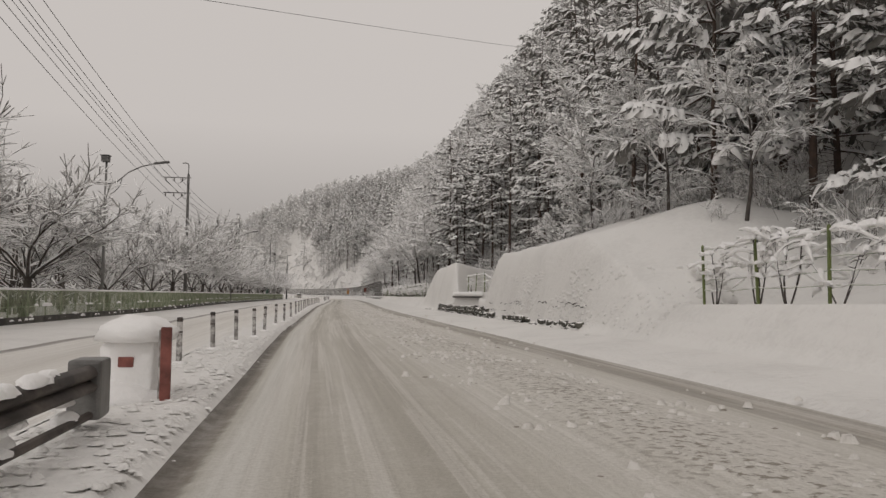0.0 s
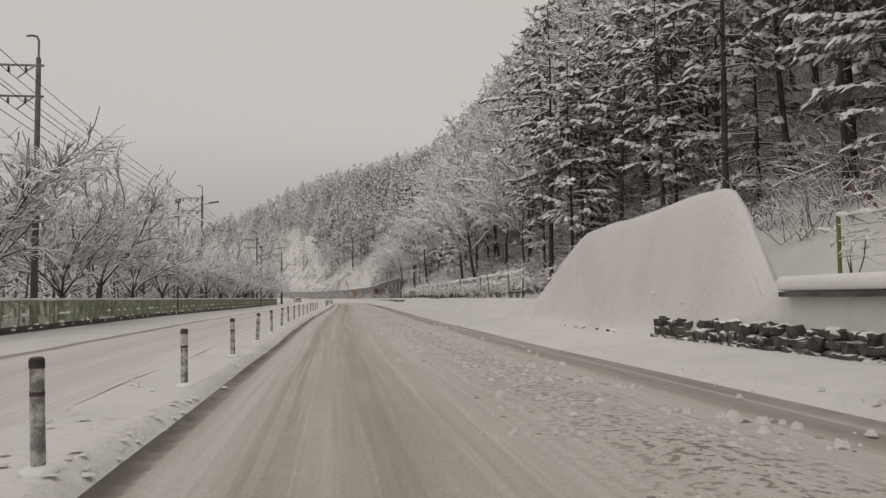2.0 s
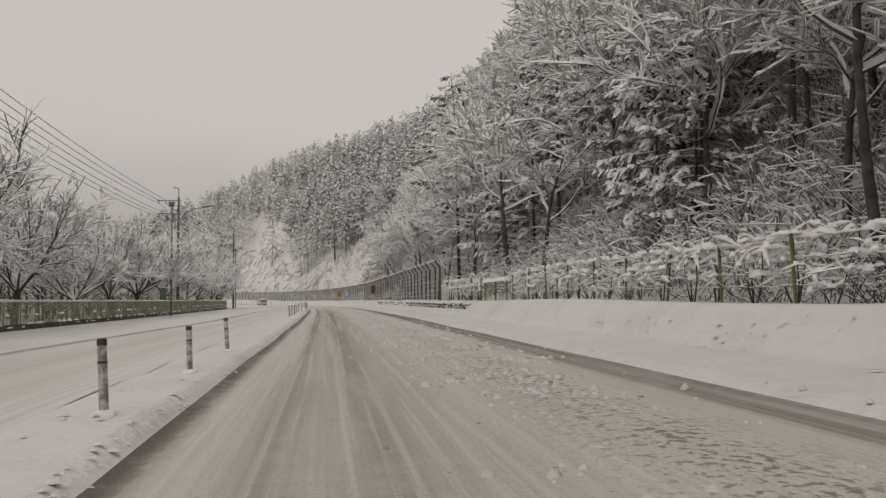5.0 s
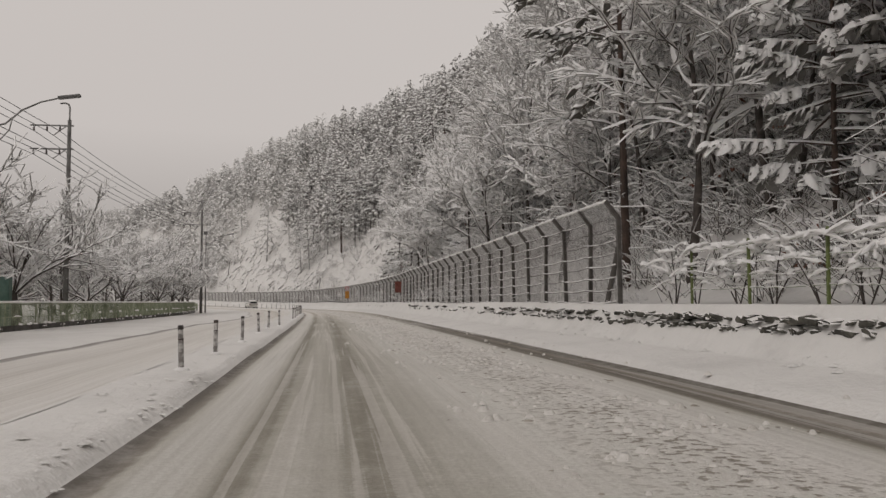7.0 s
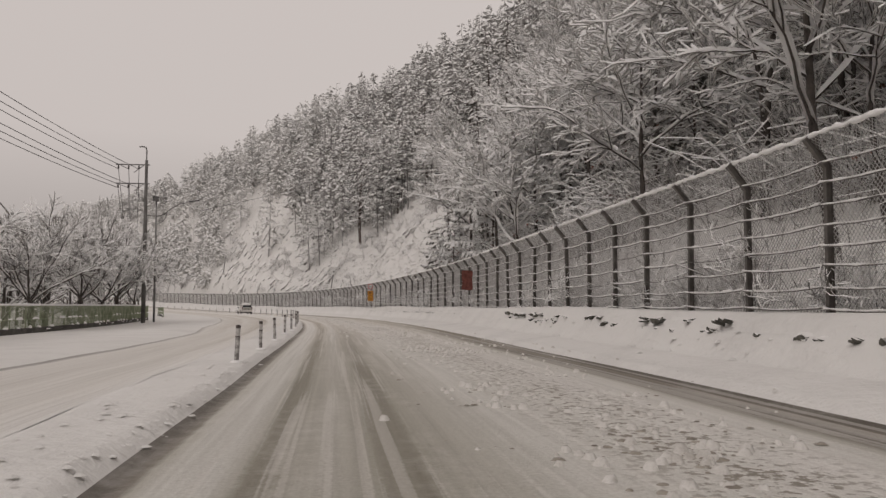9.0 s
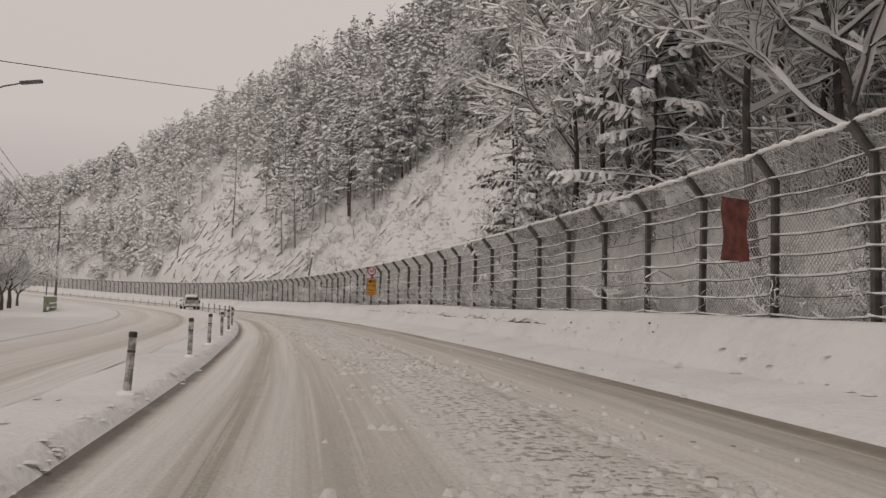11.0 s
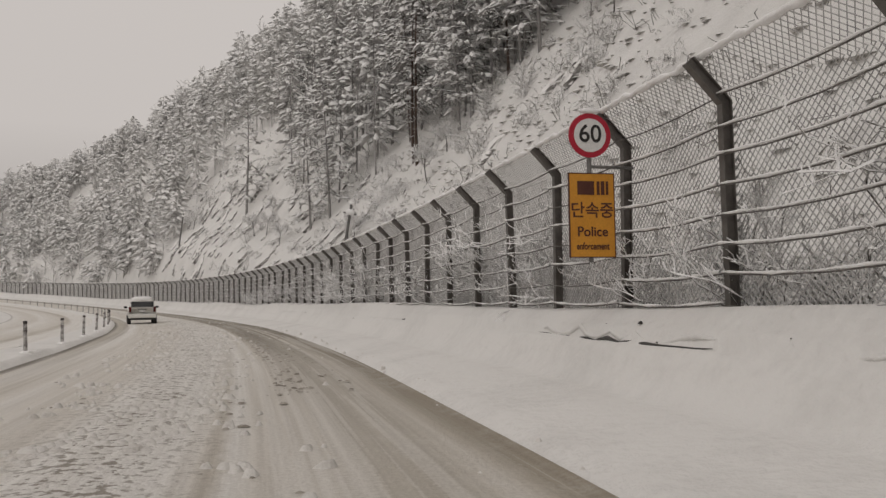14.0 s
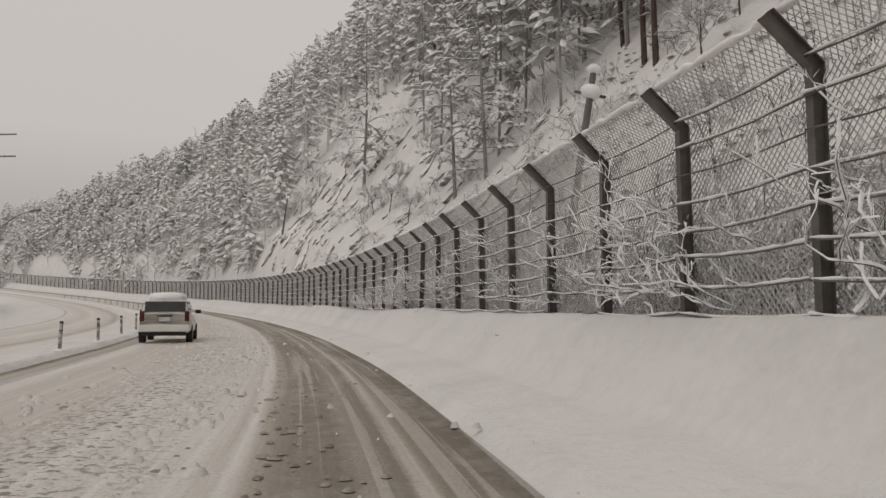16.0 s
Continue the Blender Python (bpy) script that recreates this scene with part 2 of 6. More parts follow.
    drifted.data_type = "RGBA"
    drifted.inputs[7].default_value = (0.72, 0.695, 0.66, 1)
    cover = ramp_node(n, l, maths("ADD", maths("MULTIPLY", blotch.outputs[0], 0.6), maths("MULTIPLY", lump.outputs[0], 0.4)), ((0.48, (0, 0, 0)), (0.70, (0.4, 0.4, 0.4))))
    l.new(cover.outputs[0], drifted.inputs[0])
    l.new(mild.outputs[2], drifted.inputs[6])
    # thin crisp lines of snow left between the tyre tracks
    ruts = n.new("ShaderNodeMapping")
    ruts.inputs["Scale"].default_value = (1.0, 0.009, 1.0)
    l.new(uv, ruts.inputs["Vector"])
    rut = noise_node(n, l, 5.0, 3, 0.6, ruts.outputs[0])
    lines = ramp_node(n, l, maths("ADD", rut.outputs[0], maths("MULTIPLY", maths("SUBTRACT", fine.outputs[0], 0.5), 0.10)), ((0.53, (0, 0, 0)), (0.57, (0.42, 0.42, 0.42))))
    lined = n.new("ShaderNodeMix")
    lined.data_type = "RGBA"
    lined.inputs[7].default_value = (0.70, 0.675, 0.635, 1)
    inside = n.new("ShaderNodeMapRange")
    inside.inputs["From Min"].default_value, inside.inputs["From Max"].default_value = lane[0] + 0.85, lane[0] + 1.1
    l.new(off, inside.inputs["Value"])
    l.new(maths("MULTIPLY", lines.outputs[0], inside.outputs[0]), lined.inputs[0])
    l.new(drifted.outputs[2], lined.inputs[6])
    # churned snow along the middle of the carriageway: lumps with brown pits between them
    churn = noise_node(n, l, 8.5, 4, 0.6, uv)
    cluster = noise_node(n, l, 1.1, 3, 0.6, uv)
    belt = maths("SUBTRACT", 1.25, maths("MULTIPLY", maths("ABSOLUTE", maths("SUBTRACT", maths("ADD", off, maths("MULTIPLY", cluster.outputs[0], 0.8)), maths("SUBTRACT", lane[0] + 5.6, maths("MULTIPLY", worn.outputs[0], 1.05))), 0.0), 1.05))
    belt = maths("MINIMUM", maths("MAXIMUM", belt, 0.0), 1.0)
    pits = ramp_node(n, l, maths("ADD", churn.outputs[0], maths("MULTIPLY", maths("SUBTRACT", cluster.outputs[0], 0.5), 0.28)), ((0.41, (1, 1, 1)), (0.47, (0, 0, 0))))
    pitted = n.new("ShaderNodeMix")
    pitted.data_type = "RGBA"
    pitted.inputs[7].default_value = (0.25, 0.22, 0.178, 1)
    l.new(maths("MULTIPLY", maths("MULTIPLY", belt, pits.outputs[0]), 0.9 * churned), pitted.inputs[0])
    l.new(lined.outputs[2], pitted.inputs[6])
    tone = ramp_node(n, l, maths("ADD", maths("MULTIPLY", streak.outputs[0], 0.45), maths("MULTIPLY", fine.outputs[0], 0.55)), ((0.40, (0.84, 0.83, 0.815)), (0.58, (1.05, 1.05, 1.05))))
    x = n.new("ShaderNodeMix")
    x.data_type, x.blend_type = "RGBA", "MULTIPLY"
    x.inputs[0].default_value = 1.0
    l.new(pitted.outputs[2], x.inputs[6])
    l.new(tone.outputs[0], x.inputs[7])
    l.new(x.outputs[2], p.inputs["Base Color"])
    p.inputs["Roughness"].default_value = 0.62
    p.inputs["Specular IOR Level"].default_value = 0.35
    bump_node(n, l, p, maths("ADD", maths("ADD", lump.outputs[0], maths("MULTIPLY", maths("MULTIPLY", belt, churn.outputs[0]), 2.6 * churned)), maths("ADD", maths("MULTIPLY", streak.outputs[0], 0.15), maths("MULTIPLY", fine.outputs[0], 0.9))), 0.55, 0.04)
    return m


def at(o):
    return (o + 0.5) / 8.5


WHITE_PACK, PALE, TAN, BROWN, GUTTER = (0.77, 0.75, 0.715), (0.64, 0.605, 0.55), (0.49, 0.45, 0.385), (0.33, 0.29, 0.23), (0.15, 0.13, 0.105)
WHITE_E, PALE_E, TAN_E, BROWN_E = (0.625, 0.612, 0.572), (0.485, 0.468, 0.418), (0.375, 0.358, 0.305), (0.265, 0.247, 0.20)
ROAD = road_material("packed_snow_with_wheel_tracks", (
    (at(-0.2), (0.10, 0.087, 0.071)), (at(0.10), (0.13, 0.114, 0.095)), (at(0.24), (0.25, 0.225, 0.19)), (at(0.30), PALE_E), (at(0.45), WHITE_E), (at(0.80), WHITE_E), (at(0.98), PALE_E), (at(1.05), BROWN_E), (at(1.22), BROWN_E), (at(1.30), TAN_E),
    (at(1.62), PALE_E), (at(1.95), TAN_E), (at(2.08), BROWN_E), (at(2.32), BROWN_E), (at(2.40), TAN_E), (at(2.9), PALE_E), (at(3.5), WHITE_E), (at(5.5), WHITE_PACK), (at(6.2), WHITE_E), (at(6.38), TAN_E), (at(6.46), (0.19, 0.167, 0.137)), (at(6.8), (0.15, 0.132, 0.108)), (at(7.0), (0.24, 0.21, 0.172)), (at(7.15), (0.13, 0.114, 0.094))), (
    (at(-0.2), GUTTER), (at(0.10), (0.2, 0.175, 0.15)), (at(0.24), PALE), (at(0.35), WHITE_PACK), (at(0.70), WHITE_PACK), (at(0.82), PALE), (at(1.0), TAN), (at(1.25), TAN), (at(1.4), PALE), (at(1.65), WHITE_PACK), (at(1.9), PALE), (at(2.8), PALE), (at(3.2), WHITE_PACK), (at(4.3), WHITE_PACK),
    (at(4.5), PALE), (at(4.62), TAN), (at(4.74), WHITE_PACK), (at(4.95), PALE), (at(5.3), PALE), (at(5.6), PALE), (at(5.75), PALE), (at(5.85), (0.53, 0.495, 0.435)), (at(6.3), (0.48, 0.445, 0.385)), (at(6.65), (0.55, 0.515, 0.455)), (at(6.8), PALE), (at(6.95), TAN), (at(7.25), BROWN)), (
    (at(-0.2), GUTTER), (at(0.10), (0.2, 0.18, 0.15)), (at(0.24), TAN), (at(0.70), (0.40, 0.37, 0.32)), (at(0.88), WHITE_PACK), (at(1.1), WHITE_PACK), (at(1.35), PALE), (at(3.0), PALE), (at(3.5), WHITE_PACK), (at(4.8), WHITE_PACK), (at(5.0), PALE), (at(5.15), WHITE_PACK),
    (at(5.3), TAN), (at(5.5), (0.30, 0.27, 0.225)), (at(6.0), (0.25, 0.225, 0.185)), (at(6.2), (0.36, 0.33, 0.28)), (at(6.5), (0.27, 0.245, 0.20)), (at(6.62), PALE), (at(6.74), (0.34, 0.31, 0.25)), (at(7.0), (0.24, 0.21, 0.165)), (at(7.25), (0.19, 0.165, 0.125))), 0.22, (-0.5, 8.0))
OPPOSITE = road_material("packed_snow_on_far_lane", (
    (0.0, (0.28, 0.26, 0.24)), (0.035, (0.36, 0.34, 0.32)), (0.08, WHITE_PACK), (0.3, (0.72, 0.70, 0.665)), (0.42, (0.66, 0.635, 0.595)), (0.55, WHITE_PACK), (0.68, (0.70, 0.68, 0.64)), (0.8, WHITE_PACK), (1.0, (0.8, 0.79, 0.77))), ((0.0, (0.5, 0.48, 0.45)), (0.05, WHITE_PACK), (0.3, PALE), (0.4, WHITE_PACK), (0.6, PALE), (0.7, TAN), (0.76, WHITE_PACK), (1.0, WHITE_PACK)), ((0.0, (0.5, 0.48, 0.45)), (0.05, WHITE_PACK), (0.3, PALE), (0.4, WHITE_PACK), (0.6, PALE), (0.7, TAN), (0.76, WHITE_PACK), (1.0, WHITE_PACK)), 0.5, (-6.4, -1.2), 0.0)

# ---- the road's line: its left kerb, by distance s along it, with o metres to the right of it ----
S = np.arange(-80.0, 640.0, 1.0)


def heading(s):
    k = np.clip(s - 207, 0, None)
    k = np.where(k < 16, k * k / 32, k - 8)
    return np.radians(-0.75 * np.clip((s - 75) / 20, 0, 1) * np.clip((165 - s) / 20, 0, 1) + 0.19 * np.minimum(k, 260))


TURNS = heading(S)
KX, KY = np.cumsum(-np.sin(TURNS)), np.cumsum(np.cos(TURNS))
ZERO = int(np.argmin(abs(S)))
KX, KY = KX - KX[ZERO] - 1.3, KY - KY[ZERO]


def plan(s, o):
    """World x, y of a place s along the kerb and o to the right of it."""
    s, o = np.asarray(s, float), np.asarray(o, float)
    h = np.interp(s, S, TURNS)
    return np.interp(s, S, KX) + o * np.cos(h), np.interp(s, S, KY) + o * np.sin(h)


def along(x, y):
    """s and o of a world place."""
    i = int(np.argmin((KX - x) ** 2 + (KY - y) ** 2))
    h = TURNS[i]
    return S[i] - (x - KX[i]) * math.sin(h) + (y - KY[i]) * math.cos(h), (x - KX[i]) * math.cos(h) + (y - KY[i]) * math.sin(h)


def step(a, b, v):
    t = np.clip((v - a) / (b - a), 0, 1)
    return t * t * (3 - 2 * t)


def wave(s, o, size, seed):
    """Smooth ups and downs of about -1 to 1."""
    a = s / size + seed * 1.7
    b = o / size + seed * 2.3
    return (np.sin(a * 1.3 + 1.1 * np.sin(b * 0.9 + seed)) + np.sin(b * 1.7 + 1.3 * np.sin(a * 0.7 - seed)) + np.sin((a + b) * 0.8 + 2 * seed)) / 3


def road_level(s):
    return 0.00015 * np.clip(np.asarray(s, float) - 300, 0, 400) ** 2


def kerb_left(s):
    """Where the near carriageway's left gutter runs, beside the line that the plan follows."""
    return np.interp(s, (5, 27, 90, 140, 160, 178, 188, 228, 236, 254, 300), (0.14, -0.30, -0.30, -0.21, -0.15, 0.02, 0.08, 0.17, 0.33, 0.62, 0.66))


def kerb_right(s):
    return np.interp(s, (10, 60, 90, 140, 165, 187, 232, 260, 290), (6.85, 6.45, 6.68, 7.05, 7.35, 7.42, 7.28, 7.45, 7.72))


def kerb_far(s):
    """The far edge of the oncoming carriageway."""
    return np.interp(s, (27, 48, 90, 120, 150, 186, 194, 204, 214, 224, 260, 280), (-5.4, -5.9, -6.5, -6.5, -5.5, -5.4, -4.7, -4.4, -4.5, -5.5, -6.0, -6.5))


LANE = 7.4


def lane_knots(s):
    """Places across, in the road's own measure and as offsets from the plan's line."""
    a, b = kerb_left(s), kerb_right(s)
    return (-9.0, -6.4, -1.5, 0.0, LANE, 9.0), (-9.0 + 0 * a, kerb_far(s), a - 1.5, a, b, 9.0 + 0 * a)


def lane_place(s, u):
    """Offset o of a place u across the carriageway, which is 0 at its left kerb and LANE at its right one."""
    s, u = np.asarray(s, float), np.asarray(u, float)
    us, offsets = lane_knots(s)
    o = u + 0 * s
    for k in range(5):
        o = np.where((u > us[k]) & (u <= us[k + 1]), offsets[k] + (u - us[k]) / (us[k + 1] - us[k]) * (offsets[k + 1] - offsets[k]), o)
    return o


def lane_of(s, o):
    """The reverse of lane_place."""
    s, o = np.asarray(s, float), np.asarray(o, float)
    us, offsets = lane_knots(s)
    u = o + 0 * s
    for k in range(5):
        u = np.where((o > offsets[k]) & (o <= offsets[k + 1]), us[k] + (o - offsets[k]) / (offsets[k + 1] - offsets[k]) * (us[k + 1] - us[k]), u)
    return u


def fence_offset(s):
    return 10.3 - 0.3 * step(225, 262, np.asarray(s, float))


def terrain(s, o):
    """Height of the snow surface."""
    s, o = np.asarray(s, float), np.asarray(o, float)
    o = lane_of(s, o)
    z = road_level(s)
    # far side: shoulder, fall behind the fence, flat ground
    z = z + 0.10 * step(-6.2, -6.9, o) - 0.42 * step(-7.5, -11.5, o) - 0.7 * step(-14, -22, o) + 0.12 * wave(s, o, 3.5, 4) * step(-12.5, -16, o)
    # median berm
    z = z + (0.13 + 0.035 * wave(s, o, 0.9, 1)) * step(-1.5, -1.15, o) * step(0.05, -0.18, o)
    # verge and bank on the near side
    verge = 0.10 * step(7.3, 7.55, o) + 0.14 * step(7.5, 9.0, o) 
    lip = 9.5 + 0.10 * wave(s, o, 2.2, 2) + 0.05 * wave(s, o, 0.7, 7)
    walled = step(27, 31, s) * step(64, 60, s)
    verge = verge + (0.5 * step(9.0, 9.5, o) * (1 - walled) + 0.17 * step(lip, lip + 0.05, o) + (0.27 + 0.5 * walled + 0.1 * wave(s, o, 5, 2)) * step(lip + 0.05, lip + 0.4, o))
    hill_from = 10.9 + 1.2 * step(150, 90, s)
    slope = 0.76 + 0.2 * step(80, 150, s) + 0.1 * step(320, 350, s)
    up = np.clip(o - hill_from, 0, None)
    rise = np.where(up < 3, up * up / 6, up - 1.5) * slope + 0.45 * np.clip(up - 6, 0, None) * step(70, 110, s)
    crest = np.interp(s, (-40, 100, 225, 260, 300, 345, 385, 402, 420, 440, 470, 507, 567, 640), (36, 42, 44, 41, 37, 36, 35, 32, 29, 23, 18, 10, 3, 2))
    rise = np.where(rise > crest - 6, crest - 6 * np.exp(-(rise - crest + 6) / 6), rise)
    cut = 5.0 * step(300, 350, s) * step(10.6, 13.5, o)
    lumps = (0.25 * wave(s, o, 3.2, 3) + 0.9 * wave(s, o, 17, 5)) * step(0, 7, up) + 0.13 * wave(s, o, 0.75, 11) * step(0, 3, up) * step(235, 255, s)
    z = z + verge + rise + cut + lumps
    # two snowed-over banks that stand out of the hillside
    aside = np.clip(o - 9.9, 0, 4.5)
    first = np.clip((s - 18.0 - 0.35 * np.clip(10.5 - o, -3, 2)) / 9.0, 0, 1) ** 0.9 * step(45.4 - 1.2 * aside, 41.2 - 1.2 * aside, s)
    second = step(53.2 + 1.7 * aside, 56.6 + 2.0 * aside, s) * (1 - (1 - np.clip((76.2 - s) / 9.5, 0, 1)) ** 1.5)
    top = 3.5 + 0.22 * wave(s, o, 6, 6) + 0.07 * wave(s, o, 1.3, 2)
    o_face = o + 0.10 * wave(s, o, 2.4, 9) + 0.04 * wave(s, o, 0.6, 3)
    face = np.maximum(first * (top + 0.30 * np.clip(o - 10.4, 0, 4.0)), second * top) * (1 - (1 - np.clip((o_face - 9.15) / 1.0, 0, 1)) ** 1.7)
    gap = 1.55 * step(43.5, 46, s) * step(56.5, 54, s) * step(9.45, 9.6, o)
    z = np.maximum(z, np.maximum(face, gap))
    return z


def height(x, y):
    s, o = along(x, y)
    return float(terrain(s, o))


def grid_object(name, ss, oo, lift, mat, label, category):
    """A sheet over the plan, with the place across and s as its UV."""
    so, ou = np.meshgrid(ss, oo, indexing="ij")
    across = lane_place(so, ou)
    x, y = plan(so, across)
    z = terrain(so, across) + lift(so, ou)
    n, m = so.shape
    verts = np.stack([x, y, z], -1).reshape(-1, 3)
    i = np.arange(n * m).reshape(n, m)
    quads = np.stack([i[:-1, :-1], i[:-1, 1:], i[1:, 1:], i[1:, :-1]], -1).reshape(-1, 4)
    me = bpy.data.meshes.new(name)
    me.from_pydata(verts.tolist(), [], quads.tolist())
    uv = me.uv_layers.new(name="UVMap")
    loops = np.empty(len(me.loops), dtype=np.int32)
    me.loops.foreach_get("vertex_index", loops)
    flat = np.stack([ou.reshape(-1), so.reshape(-1)], -1)[loops]
    uv.data.foreach_set("uv", flat.reshape(-1).astype(np.float32))
    me.polygons.foreach_set("use_smooth", [True] * len(me.polygons))
    me.materials.append(mat)
    return tagged(new(name, me), label, category, "", "structure")


fine_s = np.concatenate([np.arange(-80, -10, 2.0), np.arange(-10, 320, 0.6), np.arange(320, 640, 2.5)])
offs = np.concatenate([[-160, -120, -90, -70], np.arange(-56, -24, 4.0), np.arange(-24, -12, 1.0), np.arange(-12, -6, 0.5), np.arange(-6, -1.6, 0.8), np.arange(-1.6, 0.12, 0.12),
                       [0.3, 1.0, 3.5, 6.0, 7.0], np.arange(7.2, 9.2, 0.2), np.arange(9.2, 10.1, 0.07), np.arange(10.1, 12, 0.2), np.arange(12, 26, 0.5), np.arange(26, 30, 1.0), np.arange(30, 70, 2.5), [74, 80, 90, 105, 130, 160, 200]])
grid_object("ground", fine_s, offs, lambda s, o: -0.06 * step(-6.35, -6.25, o) * step(-1.35, -1.45, o) - 0.06 * step(0.0, 0.05, o) * step(7.5, 7.4, o), SNOW,
            "deep fresh snow over verges, banks and the hillside", "ground")
grid_object("road", fine_s, np.arange(-0.02, 7.46, 0.13), lambda s, o: 0.012 + 0.012 * wave(s, o, 2.6, 8) - 0.010 * np.exp(-((o - 1.1) / 0.22) ** 2) - 0.010 * np.exp(-((o - 1.9) / 0.25) ** 2)
            + 0.045 * np.exp(-((o - 4.75 + 1.1 * step(190, 232, s)) / 0.75) ** 2) * (1 + wave(s, o, 1.8, 3)) - 0.03 * step(6.4, 6.8, o) - 0.03 * step(0.4, 0.2, o), ROAD,
            "snow-packed two-lane road with tan wheel tracks and dark wet gutters", "road")
grid_object("road_opposite", fine_s, np.arange(-6.4, -1.3, 0.3), lambda s, o: 0.01 + 0.015 * wave(s, o, 1.1, 9), OPPOSITE, "snow-packed oncoming carriageway with faint wheel tracks", "road")
far = bpy.data.meshes.new("ground_far")
far.from_pydata([(-2600, -900, -2.4), (2600, -900, -2.4), (2600, 3000, -2.4), (-2600, 3000, -2.4)], [], [(0, 1, 2, 3)])
far.materials.append(SNOW)
tagged(new("ground_far", far), "flat snow-covered land reaching to the horizon", "ground", "", "structure")


# ---- building helpers ----
def mesh_object(name, verts, faces, mat, parent=None, label="", smooth=False):
    me = bpy.data.meshes.new(name)
    me.from_pydata(verts, [], faces)
    me.materials.append(mat)
    if smooth:
        me.polygons.foreach_set("use_smooth", [True] * len(me.polygons))
    ob = new(name, me)
    if parent:
        ob.parent = parent
    if label:
        ob["label"] = label
    return ob


def share(name, ob, parent, m):
    """Another object on the same mesh."""
    c = new(name, ob.data)
    c.parent = parent
    c.matrix_basis = m
    return c


def part(name, bm, mat, parent, label="", smooth=False):
    me = bpy.data.meshes.new(name)
    bm.to_mesh(me)
    bm.free()
    me.materials.append(mat)
    if smooth:
        me.polygons.foreach_set("use_smooth", [True] * len(me.polygons))
    ob = new(name, me)
    ob.parent = parent
    if label:
        ob["label"] = label
    return ob


def thing(name, m, label, category, group="", kind=""):
    e = new(name)
    e.empty_display_size = 0.2
    e.matrix_world = m
    return tagged(e, label, category, group, kind)


def box(bm, size, m=Matrix(), bevel=0.0):
    r = bmesh.ops.create_cube(bm, size=1.0, matrix=m @ Matrix.Diagonal((*size, 1)))
    if bevel:
        edges = list({e for v in r["verts"] for e in v.link_edges})
        bmesh.ops.bevel(bm, geom=edges, offset=bevel, segments=2, affect="EDGES", profile=0.6)


def rod(bm, a, b, r0, r1=None, sides=8, caps=True):
    a, b = Vector(a), Vector(b)
    d = b - a
    m = Matrix.Translation((a + b) / 2) @ d.to_track_quat("Z", "Y").to_matrix().to_4x4()
    bmesh.ops.create_cone(bm, cap_ends=caps, segments=sides, radius1=r0, radius2=r0 if r1 is None else r1, depth=d.length, matrix=m)


def pipe(bm, points, radius, sides=6):
    for a, b in zip(points, points[1:]):
        rod(bm, a, b, radius, radius, sides)


